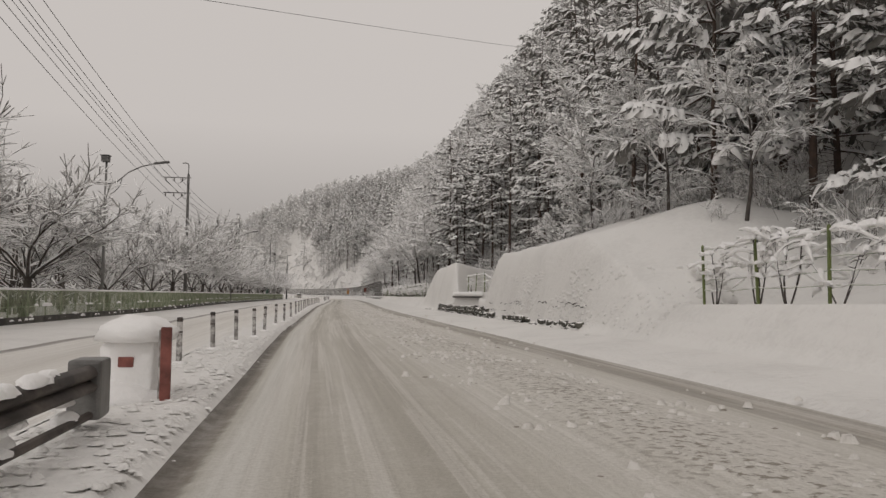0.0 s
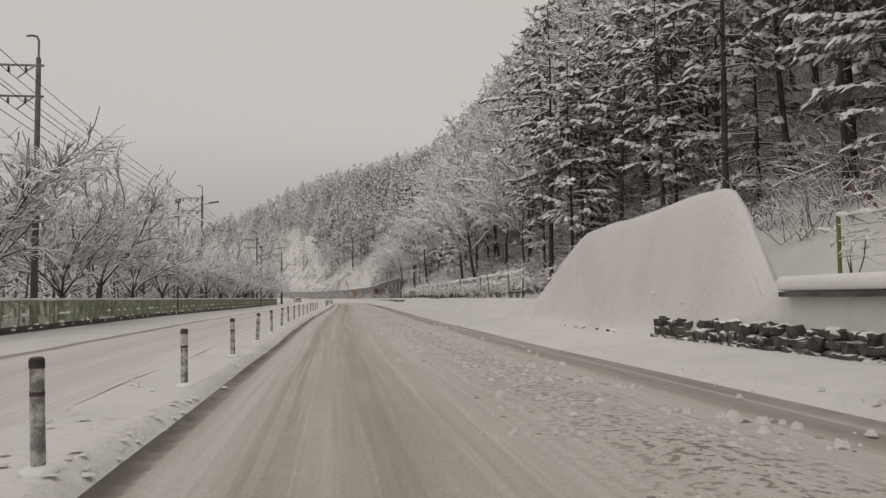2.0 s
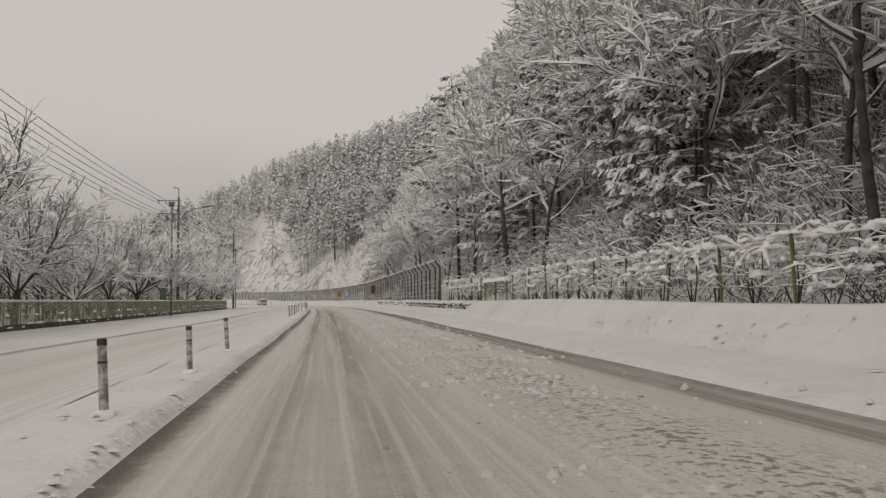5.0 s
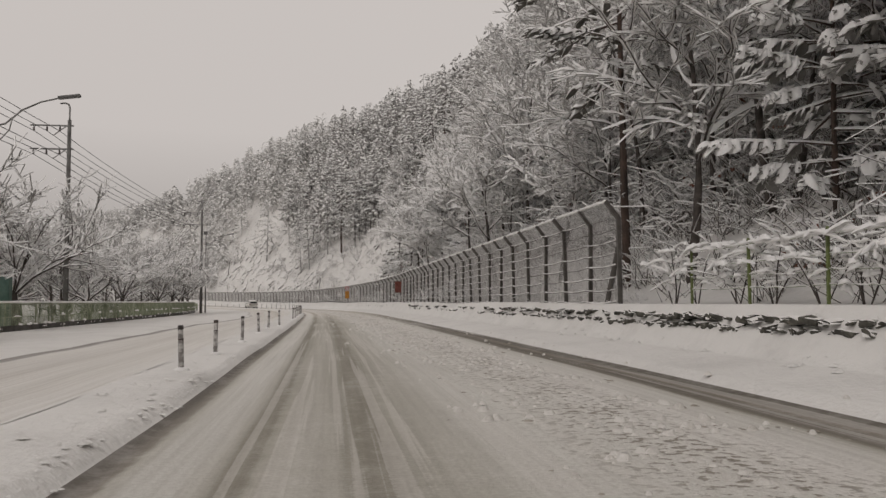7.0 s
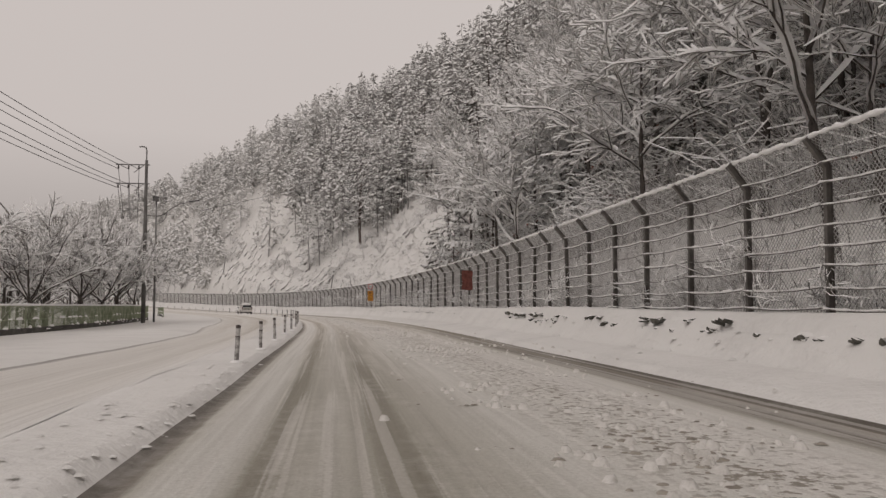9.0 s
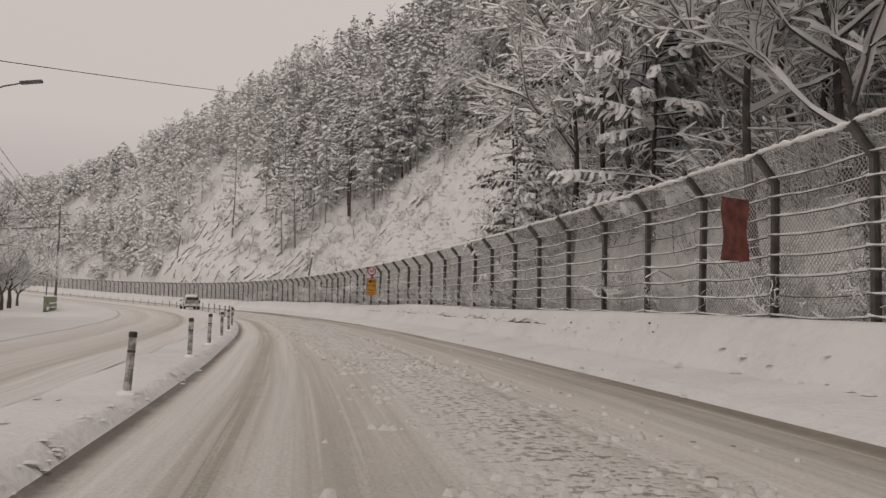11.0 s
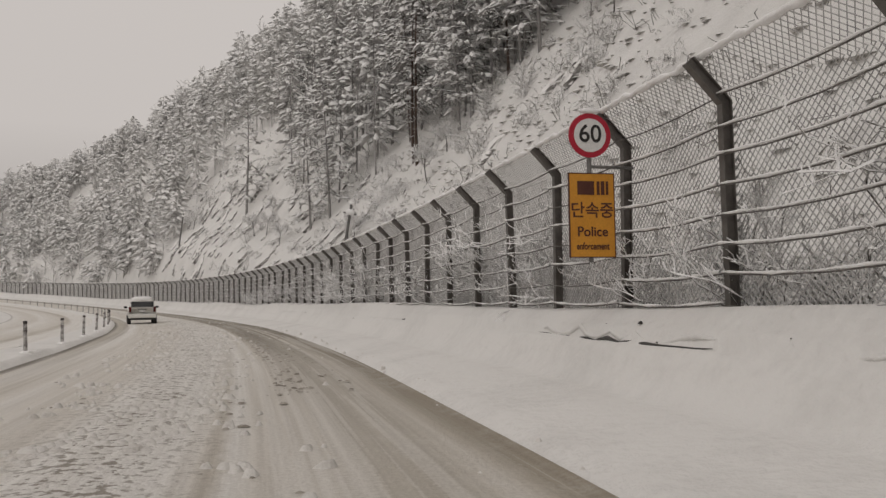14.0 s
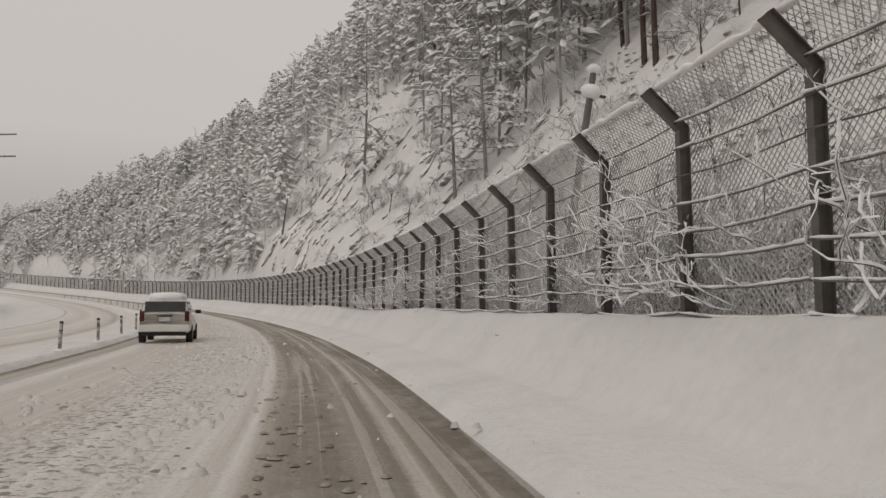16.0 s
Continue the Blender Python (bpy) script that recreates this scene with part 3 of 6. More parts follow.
class Soup:
    """Vertices and faces gathered quickly for branches, needles and snow."""

    def __init__(self):
        self.v, self.f = [], []

    def tube(self, points, radii, sides=3):
        base = len(self.v)
        for k, (p, r) in enumerate(zip(points, radii)):
            q = points[min(k + 1, len(points) - 1)] - points[max(k - 1, 0)]
            q = q.normalized() if q.length > 1e-6 else Vector((0, 0, 1))
            u = q.cross(Vector((0, 0, 1)))
            u = u.normalized() if u.length > 1e-3 else Vector((1, 0, 0))
            w = u.cross(q)
            for i in range(sides):
                a = 2 * math.pi * i / sides + math.pi / 2
                self.v.append(p + (u * math.cos(a) + w * math.sin(a)) * r)
        for k in range(len(points) - 1):
            for i in range(sides):
                j = (i + 1) % sides
                self.f.append((base + k * sides + i, base + k * sides + j, base + (k + 1) * sides + j, base + (k + 1) * sides + i))

    def lump(self, at, along_dir, length, width, high, rng):
        """A rounded heap of snow lying along a direction."""
        base = len(self.v)
        u = along_dir.normalized()
        w = u.cross(Vector((0, 0, 1)))
        w = w.normalized() if w.length > 1e-3 else Vector((1, 0, 0))
        n = 5
        for i in range(n):
            a = 2 * math.pi * i / n
            k = 0.8 + 0.4 * rng.random()
            self.v.append(at + u * (math.cos(a) * length * k) + w * (math.sin(a) * width * k) - Vector((0, 0, high * 0.35)))
        for i in range(n):
            a = 2 * math.pi * i / n
            k = 0.45 + 0.3 * rng.random()
            self.v.append(at + u * (math.cos(a) * length * k) + w * (math.sin(a) * width * k) + Vector((0, 0, high * (0.6 + 0.3 * rng.random()))))
        for i in range(n):
            j = (i + 1) % n
            self.f.append((base + i, base + j, base + n + j, base + n + i))
        self.f.append(tuple(base + n + i for i in range(n)))

    def pad(self, at, d, length, width, high, rng, droop=0.35, mat=None):
        """A cushion of snow lying along a bough, and the mat of needles under it."""
        side = d.cross(Vector((0, 0, 1)))
        side = side.normalized() if side.length > 1e-3 else Vector((1, 0, 0))
        base = len(self.v)
        low = len(mat.v) if mat else 0
        for f, w, h in ((0.0, 0.5, 0.5), (0.32, 1.0, 1.0), (0.70, 0.95, 1.0), (1.0, 0.5, 0.5)):
            c = at + d * (length * f) - Vector((0, 0, droop * length * f * f))
            w = width * w * rng.uniform(0.7, 1.25)
            h = high * h * rng.uniform(0.75, 1.2)
            up = Vector((0, 0, h))
            self.v += [c - side * w - up * 0.5, c - side * w * 0.6 + up * 0.5, c + side * w * 0.6 + up * 0.5, c + side * w - up * 0.5]
            if mat:
                mat.v += [c - side * w * 0.85 - up * 0.6, c + side * w * 0.85 - up * 0.6]
        for k in range(3):
            a = base + 4 * k
            self.f += [(a, a + 1, a + 5, a + 4), (a + 1, a + 2, a + 6, a + 5), (a + 2, a + 3, a + 7, a + 6)]
            if mat:
                a = low + 2 * k
                mat.f.append((a, a + 1, a + 3, a + 2))
        a = base + 12
        self.f.append((a, a + 1, a + 2, a + 3))

    def heap(self, at, size, rng):
        """A soft dome of snow."""
        base = len(self.v)
        n = 9
        for r, z in ((1.0, -0.2), (0.92, 0.35), (0.55, 0.85)):
            for i in range(n):
                a = 2 * math.pi * i / n
                k = r * rng.uniform(0.85, 1.12)
                self.v.append(at + Vector((math.cos(a) * size[0] * k, math.sin(a) * size[1] * k, z * size[2] * rng.uniform(0.9, 1.1))))
        self.v.append(at + Vector((0, 0, size[2])))
        for q in range(2):
            for i in range(n):
                j = (i + 1) % n
                self.f.append((base + q * n + i, base + q * n + j, base + q * n + n + j, base + q * n + n + i))
        self.f += [(base + 2 * n + i, base + 2 * n + (i + 1) % n, base + 3 * n) for i in range(n)]

    def ridge(self, points, radii):
        """A roof-shaped strip: cheap thin twigs, or the snow on them."""
        base = len(self.v)
        for k, (p, r) in enumerate(zip(points, radii)):
            q = points[min(k + 1, len(points) - 1)] - points[max(k - 1, 0)]
            u = q.cross(Vector((0, 0, 1)))
            u = u.normalized() if u.length > 1e-3 else Vector((1, 0, 0))
            self.v += [p - u * r - Vector((0, 0, r * 0.5)), p + Vector((0, 0, r * 0.9)), p + u * r - Vector((0, 0, r * 0.5))]
        for k in range(len(points) - 1):
            a = base + 3 * k
            self.f += [(a, a + 1, a + 4, a + 3), (a + 1, a + 2, a + 5, a + 4)]

    def tuft(self, at, along_dir, length, width, high, rng):
        """A small drooping pat of snow."""
        base = len(self.v)
        u = along_dir.normalized()
        w = u.cross(Vector((0, 0, 1)))
        w = w.normalized() if w.length > 1e-3 else Vector((1, 0, 0))
        for i in range(5):
            a = 1.2566 * i
            k = rng.uniform(0.7, 1.25)
            self.v.append(at + u * (math.cos(a) * length * k) + w * (math.sin(a) * width * k) - Vector((0, 0, high * 0.5)))
        self.v.append(at + Vector((0, 0, high)) + u * rng.uniform(-0.3, 0.3) * length)
        self.f += [(base + i, base + (i + 1) % 5, base + 5) for i in range(5)]

    def blade(self, a, d, length, width, rng):
        """One spray of needles: a narrow pointed leaf."""
        base = len(self.v)
        w = d.cross(Vector((rng.uniform(-1, 1), rng.uniform(-1, 1), rng.uniform(-1, 1))))
        w = w.normalized() if w.length > 1e-3 else Vector((1, 0, 0))
        self.v += [a, a + d * length * 0.55 + w * width, a + d * length, a + d * length * 0.5 - w * width]
        self.f.append((base, base + 1, base + 2, base + 3))

    def object(self, name, mat, parent, label="", smooth=False):
        return mesh_object(name, self.v, self.f, mat, parent, label, smooth)


# ---- trees ----
def stuff_part(ob):
    """Twigs, needles and snow too fine to count."""
    ob["kind"] = "stuff"


def wander(p, d, length, steps, droop, rng, jitter=0.18):
    """A bent line of points from p, for a limb."""
    pts = [p.copy()]
    for _ in range(steps):
        d = (d + Vector((rng.uniform(-jitter, jitter), rng.uniform(-jitter, jitter), rng.uniform(-jitter, jitter) + droop))).normalized()
        p = p + d * (length / steps)
        pts.append(p.copy())
    return pts, d


def snow_line(snow, pts, radii, thick, rng):
    """Snow lying along the upper side of a limb."""
    up = Vector((0, 0, 1))
    lifted, rr = [], []
    for p, r in zip(pts, radii):
        t = thick * rng.uniform(0.35, 1.5) + r * 0.35
        lifted.append(p + up * (r * 0.55 + t * 0.5))
        rr.append(t * 1.15)
    snow.ridge(lifted, rr)


def broadleaf(name, seed, tall, crotch, spread, limbs, depth, label, trunk_r=0.17, snowy=1.0, lean=0.0, bushy=4, leader=0.0, rising=0.0):
    """A bare winter tree: winding limbs that fork several times, each with a line of snow on top."""
    rng = random.Random(seed)
    wood, twig, snow = Soup(), Soup(), Soup()
    stem = crotch + leader
    trunk, d = wander(Vector((0, 0, -0.3)), Vector((lean, 0.05, 1)), stem + 0.3, 8, 0.02, rng, 0.08)
    wood.tube(trunk, [trunk_r * (1.25 - (0.9 if leader else 0.5) * k / 8) for k in range(9)], 7)

    def grow(p, d, length, radius, level):
        steps = (6, 4, 3, 1)[level]
        pts, dd = wander(p, d, length, steps, (0.02 + rising, -0.02 + rising, -0.04 + rising, -0.04)[level], rng, (0.20, 0.28, 0.32, 0.3)[level])
        radii = [radius * (1 - 0.55 * k / steps) for k in range(steps + 1)]
        if level < 2:
            wood.tube(pts, radii, 4)
        else:
            twig.ridge(pts, [max(r, 0.007) for r in radii])
        snow_line(snow, pts, radii, (0.013 + 0.024 * min(1, radius * 20)) * snowy, rng)
        if level >= depth:
            return
        for _ in range((5, bushy, bushy, 0)[level]):
            t = rng.uniform(0.25, 1.0)
            k = min(int(t * steps), steps - 1)
            q = pts[k].lerp(pts[k + 1], t * steps - k)
            run = (pts[k + 1] - pts[k]).normalized()
            side = Vector((rng.uniform(-1, 1), rng.uniform(-1, 1), rng.uniform(-0.35, 0.45) + 3 * rising))
            grow(q, (run * 0.75 + side * 0.85).normalized(), length * rng.uniform(0.38, 0.62), radius * 0.52, level + 1)
        grow(pts[-1], dd, length * 0.55, radius * 0.5, level + 1)

    for i in range(limbs):
        a = 2.4 * i + rng.uniform(-0.4, 0.4)
        f = (crotch + leader * (i + 0.5) / limbs + 0.3) / (stem + 0.3) * 8 - (0 if leader else rng.random())
        k = min(int(f), 7)
        size = (tall - crotch) * rng.uniform(0.40, 0.52) * (1 - 0.45 * i / limbs * (leader > 0))
        grow(trunk[k].lerp(trunk[k + 1], min(1.0, f - k)), Vector((math.cos(a) * spread, math.sin(a) * spread, 0.75 if leader else 1.0)).normalized(), size, trunk_r * (0.34 - 0.12 * i / limbs * (leader > 0)), 0)
    root = thing(name, Matrix(), label, "tree")
    wood.object("trunk", BARK, root, "", True)
    stuff_part(twig.object("crown", TWIG, root))
    stuff_part(snow.object("snow_load", SNOW_LOAD, root, "snow lying along every branch"))
    return root


def pine(name, seed, tall, bare, reach, label, heavy=1.0, lean=0.04, dense=1.0, leaf=NEEDLE, bark=PINE_BARK):
    """A pine: a bare lower trunk, layered limbs with needle sprays, a cushion of snow on every spray."""
    rng = random.Random(seed)
    wood, green, snow = Soup(), Soup(), Soup()
    steps = 9
    trunk, _ = wander(Vector((0, 0, -0.4)), Vector((rng.uniform(-lean, lean), rng.uniform(-lean, lean), 1)), tall + 0.4, steps, 0.0, rng, 0.03)
    r0 = 0.0085 * tall + 0.02
    wood.tube(trunk, [r0 * (1 - 0.9 * k / steps) for k in range(steps + 1)], 6)

    def on_trunk(z):
        t = (z + 0.4) / (tall + 0.4) * steps
        k = min(int(t), steps - 1)
        return trunk[k].lerp(trunk[k + 1], t - k)

    # dead stubs on the bare stem
    for _ in range(int(14 * bare / 0.3)):
        a = rng.uniform(0, 2 * math.pi)
        p = on_trunk(tall * bare * rng.uniform(0.25, 1.0))
        pts, _d = wander(p, Vector((math.cos(a), math.sin(a), rng.uniform(-0.2, 0.3))), rng.uniform(0.4, 1.5), 3, -0.05, rng, 0.25)
        wood.tube(pts, [0.018, 0.014, 0.010, 0.005], 3)
        snow_line(snow, pts, [0.018, 0.014, 0.010, 0.005], 0.016, rng)
    fat = min(1.3, 1 / math.sqrt(dense))
    z = tall * bare
    while z < tall * 0.985:
        f = (z - tall * bare) / (tall * (1 - bare))
        size = reach * (1 - f ** 2.2) * (0.7 + 0.3 * min(1, f * 4)) * rng.uniform(0.75, 1.15) + 0.4
        p = on_trunk(z)
        for _ in range(3):
            a = rng.uniform(0, 2 * math.pi)
            length = size * rng.uniform(0.55, 1.1)
            pts, dd = wander(p, Vector((math.cos(a), math.sin(a), rng.uniform(0.0, 0.45) - 0.2 * (1 - f))), length, 4, -0.05, rng, 0.14)
            wood.tube(pts, [0.035 * (1 - f) + 0.018, 0.026, 0.020, 0.014, 0.007], 3)
            snow_line(snow, pts, [0.03, 0.026, 0.020, 0.014, 0.007], 0.02 * heavy, rng)
            n = max(3, int(length * 4.6 * dense))
            for i in range(n):
                u = min(1.0, 0.3 + 0.72 * ((i + rng.random()) / n) ** 0.75)
                kk = min(int(u * 4), 3)
                q = pts[kk].lerp(pts[kk + 1], min(1.0, u * 4 - kk))
                swing = 1.0 if i % 2 else -1.0
                out = Vector((dd.x, dd.y, 0)).normalized()
                e = (out * rng.uniform(0.5, 1.1) + Vector((-out.y, out.x, 0)) * swing * rng.uniform(0.0, 1.0) + Vector((0, 0, rng.uniform(-0.5, 0.15) - 0.25 * (heavy > 1.3)))).normalized()
                long = (0.17 + 0.30 * rng.random() ** 1.4) * fat
                for _ in range(5):
                    b = (e + Vector((rng.uniform(-0.9, 0.9), rng.uniform(-0.9, 0.9), rng.uniform(-0.8, 0.25)))).normalized()
                    green.blade(q + e * long * rng.uniform(0.0, 0.85), b, rng.uniform(0.22, 0.42) * fat, rng.uniform(0.020, 0.042) * fat, rng)
                if rng.random() < 0.94:
                    snow.pad(q + Vector((0, 0, 0.04)), e, long, long * rng.uniform(0.24, 0.42) * heavy ** 0.5, rng.uniform(0.08, 0.16) * heavy ** 0.7 * fat, rng, rng.uniform(0.15, 0.5) + 0.3 * (heavy > 1.3), green)
        z += tall * rng.uniform(0.030, 0.046)
    root = thing(name, Matrix(), label, "tree")
    wood.object("trunk", bark, root, "", True)
    stuff_part(green.object("crown", leaf, root))
    stuff_part(snow.object("snow_load", SNOW_LOAD, root, "cushions of snow on the boughs", True))
    return root


def shrub(name, seed, tall, stems, label, snowy=1.0, category="shrub", thick=0.012, bend=0.34):
    """Thin arching stems from one foot, forked, with snow along them."""
    rng = random.Random(seed)
    twig, snow = Soup(), Soup()

    def grow(p, d, length, radius, level):
        n = (3, 2, 1, 1)[level] if bend < 0.5 else (8, 5, 3, 2)[level]
        pts, dd = wander(p, d, length, n, -0.07 * level if bend < 0.65 else 0.07, rng, bend if bend < 0.5 else bend * 0.75)
        radii = [radius * (1 - 0.6 * k / n) for k in range(n + 1)]
        twig.ridge(pts, radii)
        snow_line(snow, pts, radii, (0.007 + 0.002 * (3 - level)) * snowy, rng)
        if level < 3:
            for _ in range((4, 3, 2)[level]):
                k = rng.randint(1, n)
                grow(pts[k].lerp(pts[k - 1], 0.6 * rng.random()), (dd + Vector((rng.uniform(-1, 1), rng.uniform(-1, 1), rng.uniform(-0.5, 0.6) + 0.4 * (bend > 0.65)))).normalized(), length * rng.uniform(0.4, 0.6), radius * 0.62, level + 1)

    lean = 0.5 if bend < 0.65 else 0.2
    for i in range(stems):
        a = rng.uniform(0, 6.28)
        grow(Vector((math.cos(a) * 0.12, math.sin(a) * 0.12, -0.1)), Vector((math.cos(a) * lean, math.sin(a) * lean, 1)).normalized(), tall * rng.uniform(0.5, 0.7), thick, 0)
    root = thing(name, Matrix(), label, category)
    stuff_part(twig.object("crown", TWIG, root))
    stuff_part(snow.object("snow_load", SNOW_LOAD, root, "snow clinging to the stems"))
    return root


def plant(prototypes, rng, s=None, o=None, xy=None, scale=(0.85, 1.15), group="", sink=0.1, turn=None):
    """A copy of one of the prototypes, standing on the snow."""
    p = rng.choice(prototypes)
    if xy is None:
        xy = tuple(float(v) for v in plan(s, o))
    z = height(*xy) - sink
    c = copy_thing(p, pose(*xy, z, 0, 0, rng.uniform(0, 360) if turn is None else turn) @ Matrix.Scale(1, 4))
    k = rng.uniform(*scale)
    c.scale = (k, k, k * rng.uniform(0.94, 1.06))
    if group:
        c["group"] = group
    return c


rng = random.Random(7)
PINES = [pine("pine_tree", 11 + i, tall, bare, reach, "tall dark pine loaded with snow on the hillside", heavy, 0.04, 0.8) for i, (tall, bare, reach, heavy) in enumerate(
    ((15.0, 0.36, 3.0, 1.0), (17.0, 0.42, 3.2, 1.05), (13.5, 0.26, 3.0, 1.1)))]
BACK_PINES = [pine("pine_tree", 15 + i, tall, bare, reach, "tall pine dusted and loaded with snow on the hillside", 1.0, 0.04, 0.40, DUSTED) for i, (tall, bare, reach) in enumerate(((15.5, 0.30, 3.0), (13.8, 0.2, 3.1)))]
# needles and bark painted pale, in place of haze over the upper slope
PALE_PINES = [pine("pine_tree", 18 + i, tall, bare, reach, "pine on the upper slope, greyed for haze and dusted with snow", 1.1, 0.04, 0.36, HAZED_NEEDLE, HAZED_BARK) for i, (tall, bare, reach) in enumerate(((14.0, 0.14, 3.2), (11.5, 0.08, 3.2)))]
LOW_PINES = [pine("pine_tree", 71 + i, tall, bare, reach, "bushy pine with low boughs under snow", 1.28, 0.05, 0.9, DUSTED) for i, (tall, bare, reach) in enumerate(((11.5, 0.12, 3.2), (9.0, 0.08, 2.8)))]
LADEN = [pine("laden_pine_tree", 41, 10.5, 0.12, 3.2, "young pine bowed under thick heaps of snow", 2.1, 0.04, 1.15, DUSTED)]
BROAD = [broadleaf("bare_tree", 21 + i, tall, crotch, spread, limbs, 3, "bare hillside tree with snow on every branch", 0.115, 2.3, 0.06 * (i - 1), 4, lead) for i, (tall, crotch, spread, limbs, lead) in enumerate(
    ((12.5, 4.0, 1.1, 9, 5.5), (9.5, 2.8, 1.2, 8, 4.0), (11.5, 3.2, 1.0, 9, 5.0)))]
CHERRY = [broadleaf("roadside_tree", 31 + i, tall, crotch, spread, limbs, 3, "bare spreading roadside tree coated with snow", 0.16, 0.95, 0.0, 6, 0.0, 0.016) for i, (tall, crotch, spread, limbs) in enumerate(
    ((8.2, 1.7, 0.95, 9), (9.0, 1.8, 0.85, 9), (7.6, 1.5, 1.1, 9)))]
SHRUBS = [shrub("shrub", 51, 2.3, 6, "leafless shrub thick with snow"), shrub("shrub", 52, 1.7, 7, "leafless shrub thick with snow")]
SPRIGS = [shrub("twiggy_bush", 55 + i, tall, 8, "thin dark twiggy shrub lightly dusted with snow", 0.7, "shrub", 0.0065, 0.6) for i, tall in enumerate((1.7, 1.3))]
CLIMBERS = [shrub("climber", 81 + i, tall, 9, "twining climber on the tall fence, its stems crusted with snow", 0.85, "climber", 0.0075, 0.75) for i, tall in enumerate((2.3, 1.9, 1.6))]
PROTOTYPES = PINES + BACK_PINES + PALE_PINES + LOW_PINES + LADEN + BROAD + CHERRY + SHRUBS + SPRIGS + CLIMBERS

# trees that the road passes close by, right hand side first
for x, y, kinds, k in ((12.4, 85.5, PINES, 1.05), (13.7, 83.2, PINES, 0.95), (15.2, 81.6, PINES, 1.0), (14.3, 92.3, PINES, 0.9), (13.5, 96.4, BROAD, 1.0), (15.8, 87.6, PINES, 1.05), (22.5, 88.3, PINES, 1.0),
                       (11.9, 107.2, BROAD, 1.15), (12.8, 113.5, BROAD, 0.85), (15.5, 104, BROAD, 1.1), (13.6, 27.5, LADEN, 1.2), (15.6, 33, LOW_PINES, 1.1), (17.5, 26, LOW_PINES, 1.2), (16.2, 20.5, LOW_PINES, 1.15), (19.5, 33, LOW_PINES, 1.2), (15.5, 14.5, LOW_PINES, 1.0), (20, 21, PINES, 1.0), (21, 27, LOW_PINES, 1.2), (16.6, 41, LOW_PINES, 1.0), (18.8, 45, LOW_PINES, 1.1), (22, 38, PINES, 1.0), (17.2, 52, LOW_PINES, 1.0), (20, 57, LOW_PINES, 1.2), (16.4, 61, LOW_PINES, 0.9), (19.5, 66, LOW_PINES, 1.1), (17.6, 71.5, LOW_PINES, 1.0), (13.9, 157.6, LADEN, 0.95), (15.0, 153, LOW_PINES, 1.0), (16.5, 159, LOW_PINES, 1.1), (17.5, 148, LOW_PINES, 1.0), (13.4, 236.2, LADEN, 1.05), (15.5, 230, BROAD, 0.9), (16.5, 241, LADEN, 0.9), (17.0, 224, LOW_PINES, 1.1), (19.5, 234, BROAD, 1.0), (11.8, 246.0, LADEN, 0.6), (13.2, 34.5, PINES, 0.85), (15.5, 24.5, PINES, 0.9), (17, 31, PINES, 1.0), (16.5, 38, BROAD, 1.0),
                       (15.8, 45.5, BROAD, 0.95), (18.5, 50.5, BROAD, 0.95), (17.5, 58, PINES, 1.0), (16.8, 64.5, PINES, 1.05), (15.6, 70.5, PINES, 1.0), (15.0, 75.5, PINES, 1.0), (18.5, 77, PINES, 1.0),
                       (14.0, 131, LADEN, 0.8), (15.0, 172.5, BROAD, 0.9), (15.6, 166.5, BROAD, 0.85), (13.2, 179, BROAD, 0.95), (12.4, 252.0, PINES, 0.75), (14.5, 259, BROAD, 0.25)):
    plant(kinds, rng, xy=(x, y), scale=(k, k), group="hillside trees")
plant(PINES[2:], rng, 258.0, 18.3, scale=(0.75, 0.75), group="hillside trees")
plant(LADEN, rng, 241.4, 11.5, scale=(0.58, 0.58), group="hillside trees")


def bare_to(s):
    """How far up the cut slope is bare of trees."""
    return 25 - 5 * float(step(283, 305, s)) - 3 * float(step(305, 330, s)) - 7 * float(step(263, 256, s)) + 1.2 * math.sin(s * 0.33)


for k in range(26):
    s = 258 + 2.1 * k + rng.uniform(-0.8, 0.8)
    plant(BACK_PINES + PALE_PINES, rng, s, bare_to(s) + rng.uniform(0.4, 3.5), scale=(0.85, 1.15), group="hillside trees")
placed = 0
taken = []
while placed < 200:
    s, o = rng.uniform(-6, 345), 12.8 + 21 * rng.random() ** 1.1
    if 256 < s and o < bare_to(s) or 245 < s <= 256 and o < 18:
        continue
    if s < 80 and o < 14.5 or (s < 62 and 8 < s and o < 16):
        continue
    if any((s - a) ** 2 + (o - b) ** 2 < 6.5 for a, b in taken):
        continue
    taken.append((s, o))
    mixed_stand = BROAD if rng.random() < (0.92 if 150 < s < 240 else 0.7 if 105 < s < 258 else 0.22) else PINES
    # pines farther back take paler colours, standing in for haze
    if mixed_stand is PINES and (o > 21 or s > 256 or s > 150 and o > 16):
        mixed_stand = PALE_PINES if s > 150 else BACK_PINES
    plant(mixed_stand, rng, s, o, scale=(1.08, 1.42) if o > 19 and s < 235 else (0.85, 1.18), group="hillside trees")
    placed += 1

for _ in range(30):
    plant(rng.choice((LOW_PINES, BROAD, BROAD, PINES)), rng, rng.uniform(88, 165), rng.uniform(14, 23), scale=(0.7, 1.05), group="hillside trees")
for _ in range(15):
    plant(BROAD, rng, rng.uniform(174, 238), rng.uniform(14.5, 25), scale=(0.7, 1.0), group="hillside trees")
# a denser stand right behind the tall fence, and saplings on the cut slope
for _ in range(22):
    plant(BROAD if rng.random() < 0.88 else rng.choice((PINES, LOW_PINES)), rng, rng.uniform(165, 246), rng.uniform(14.0, 22), scale=(0.65, 1.0), group="hillside trees")
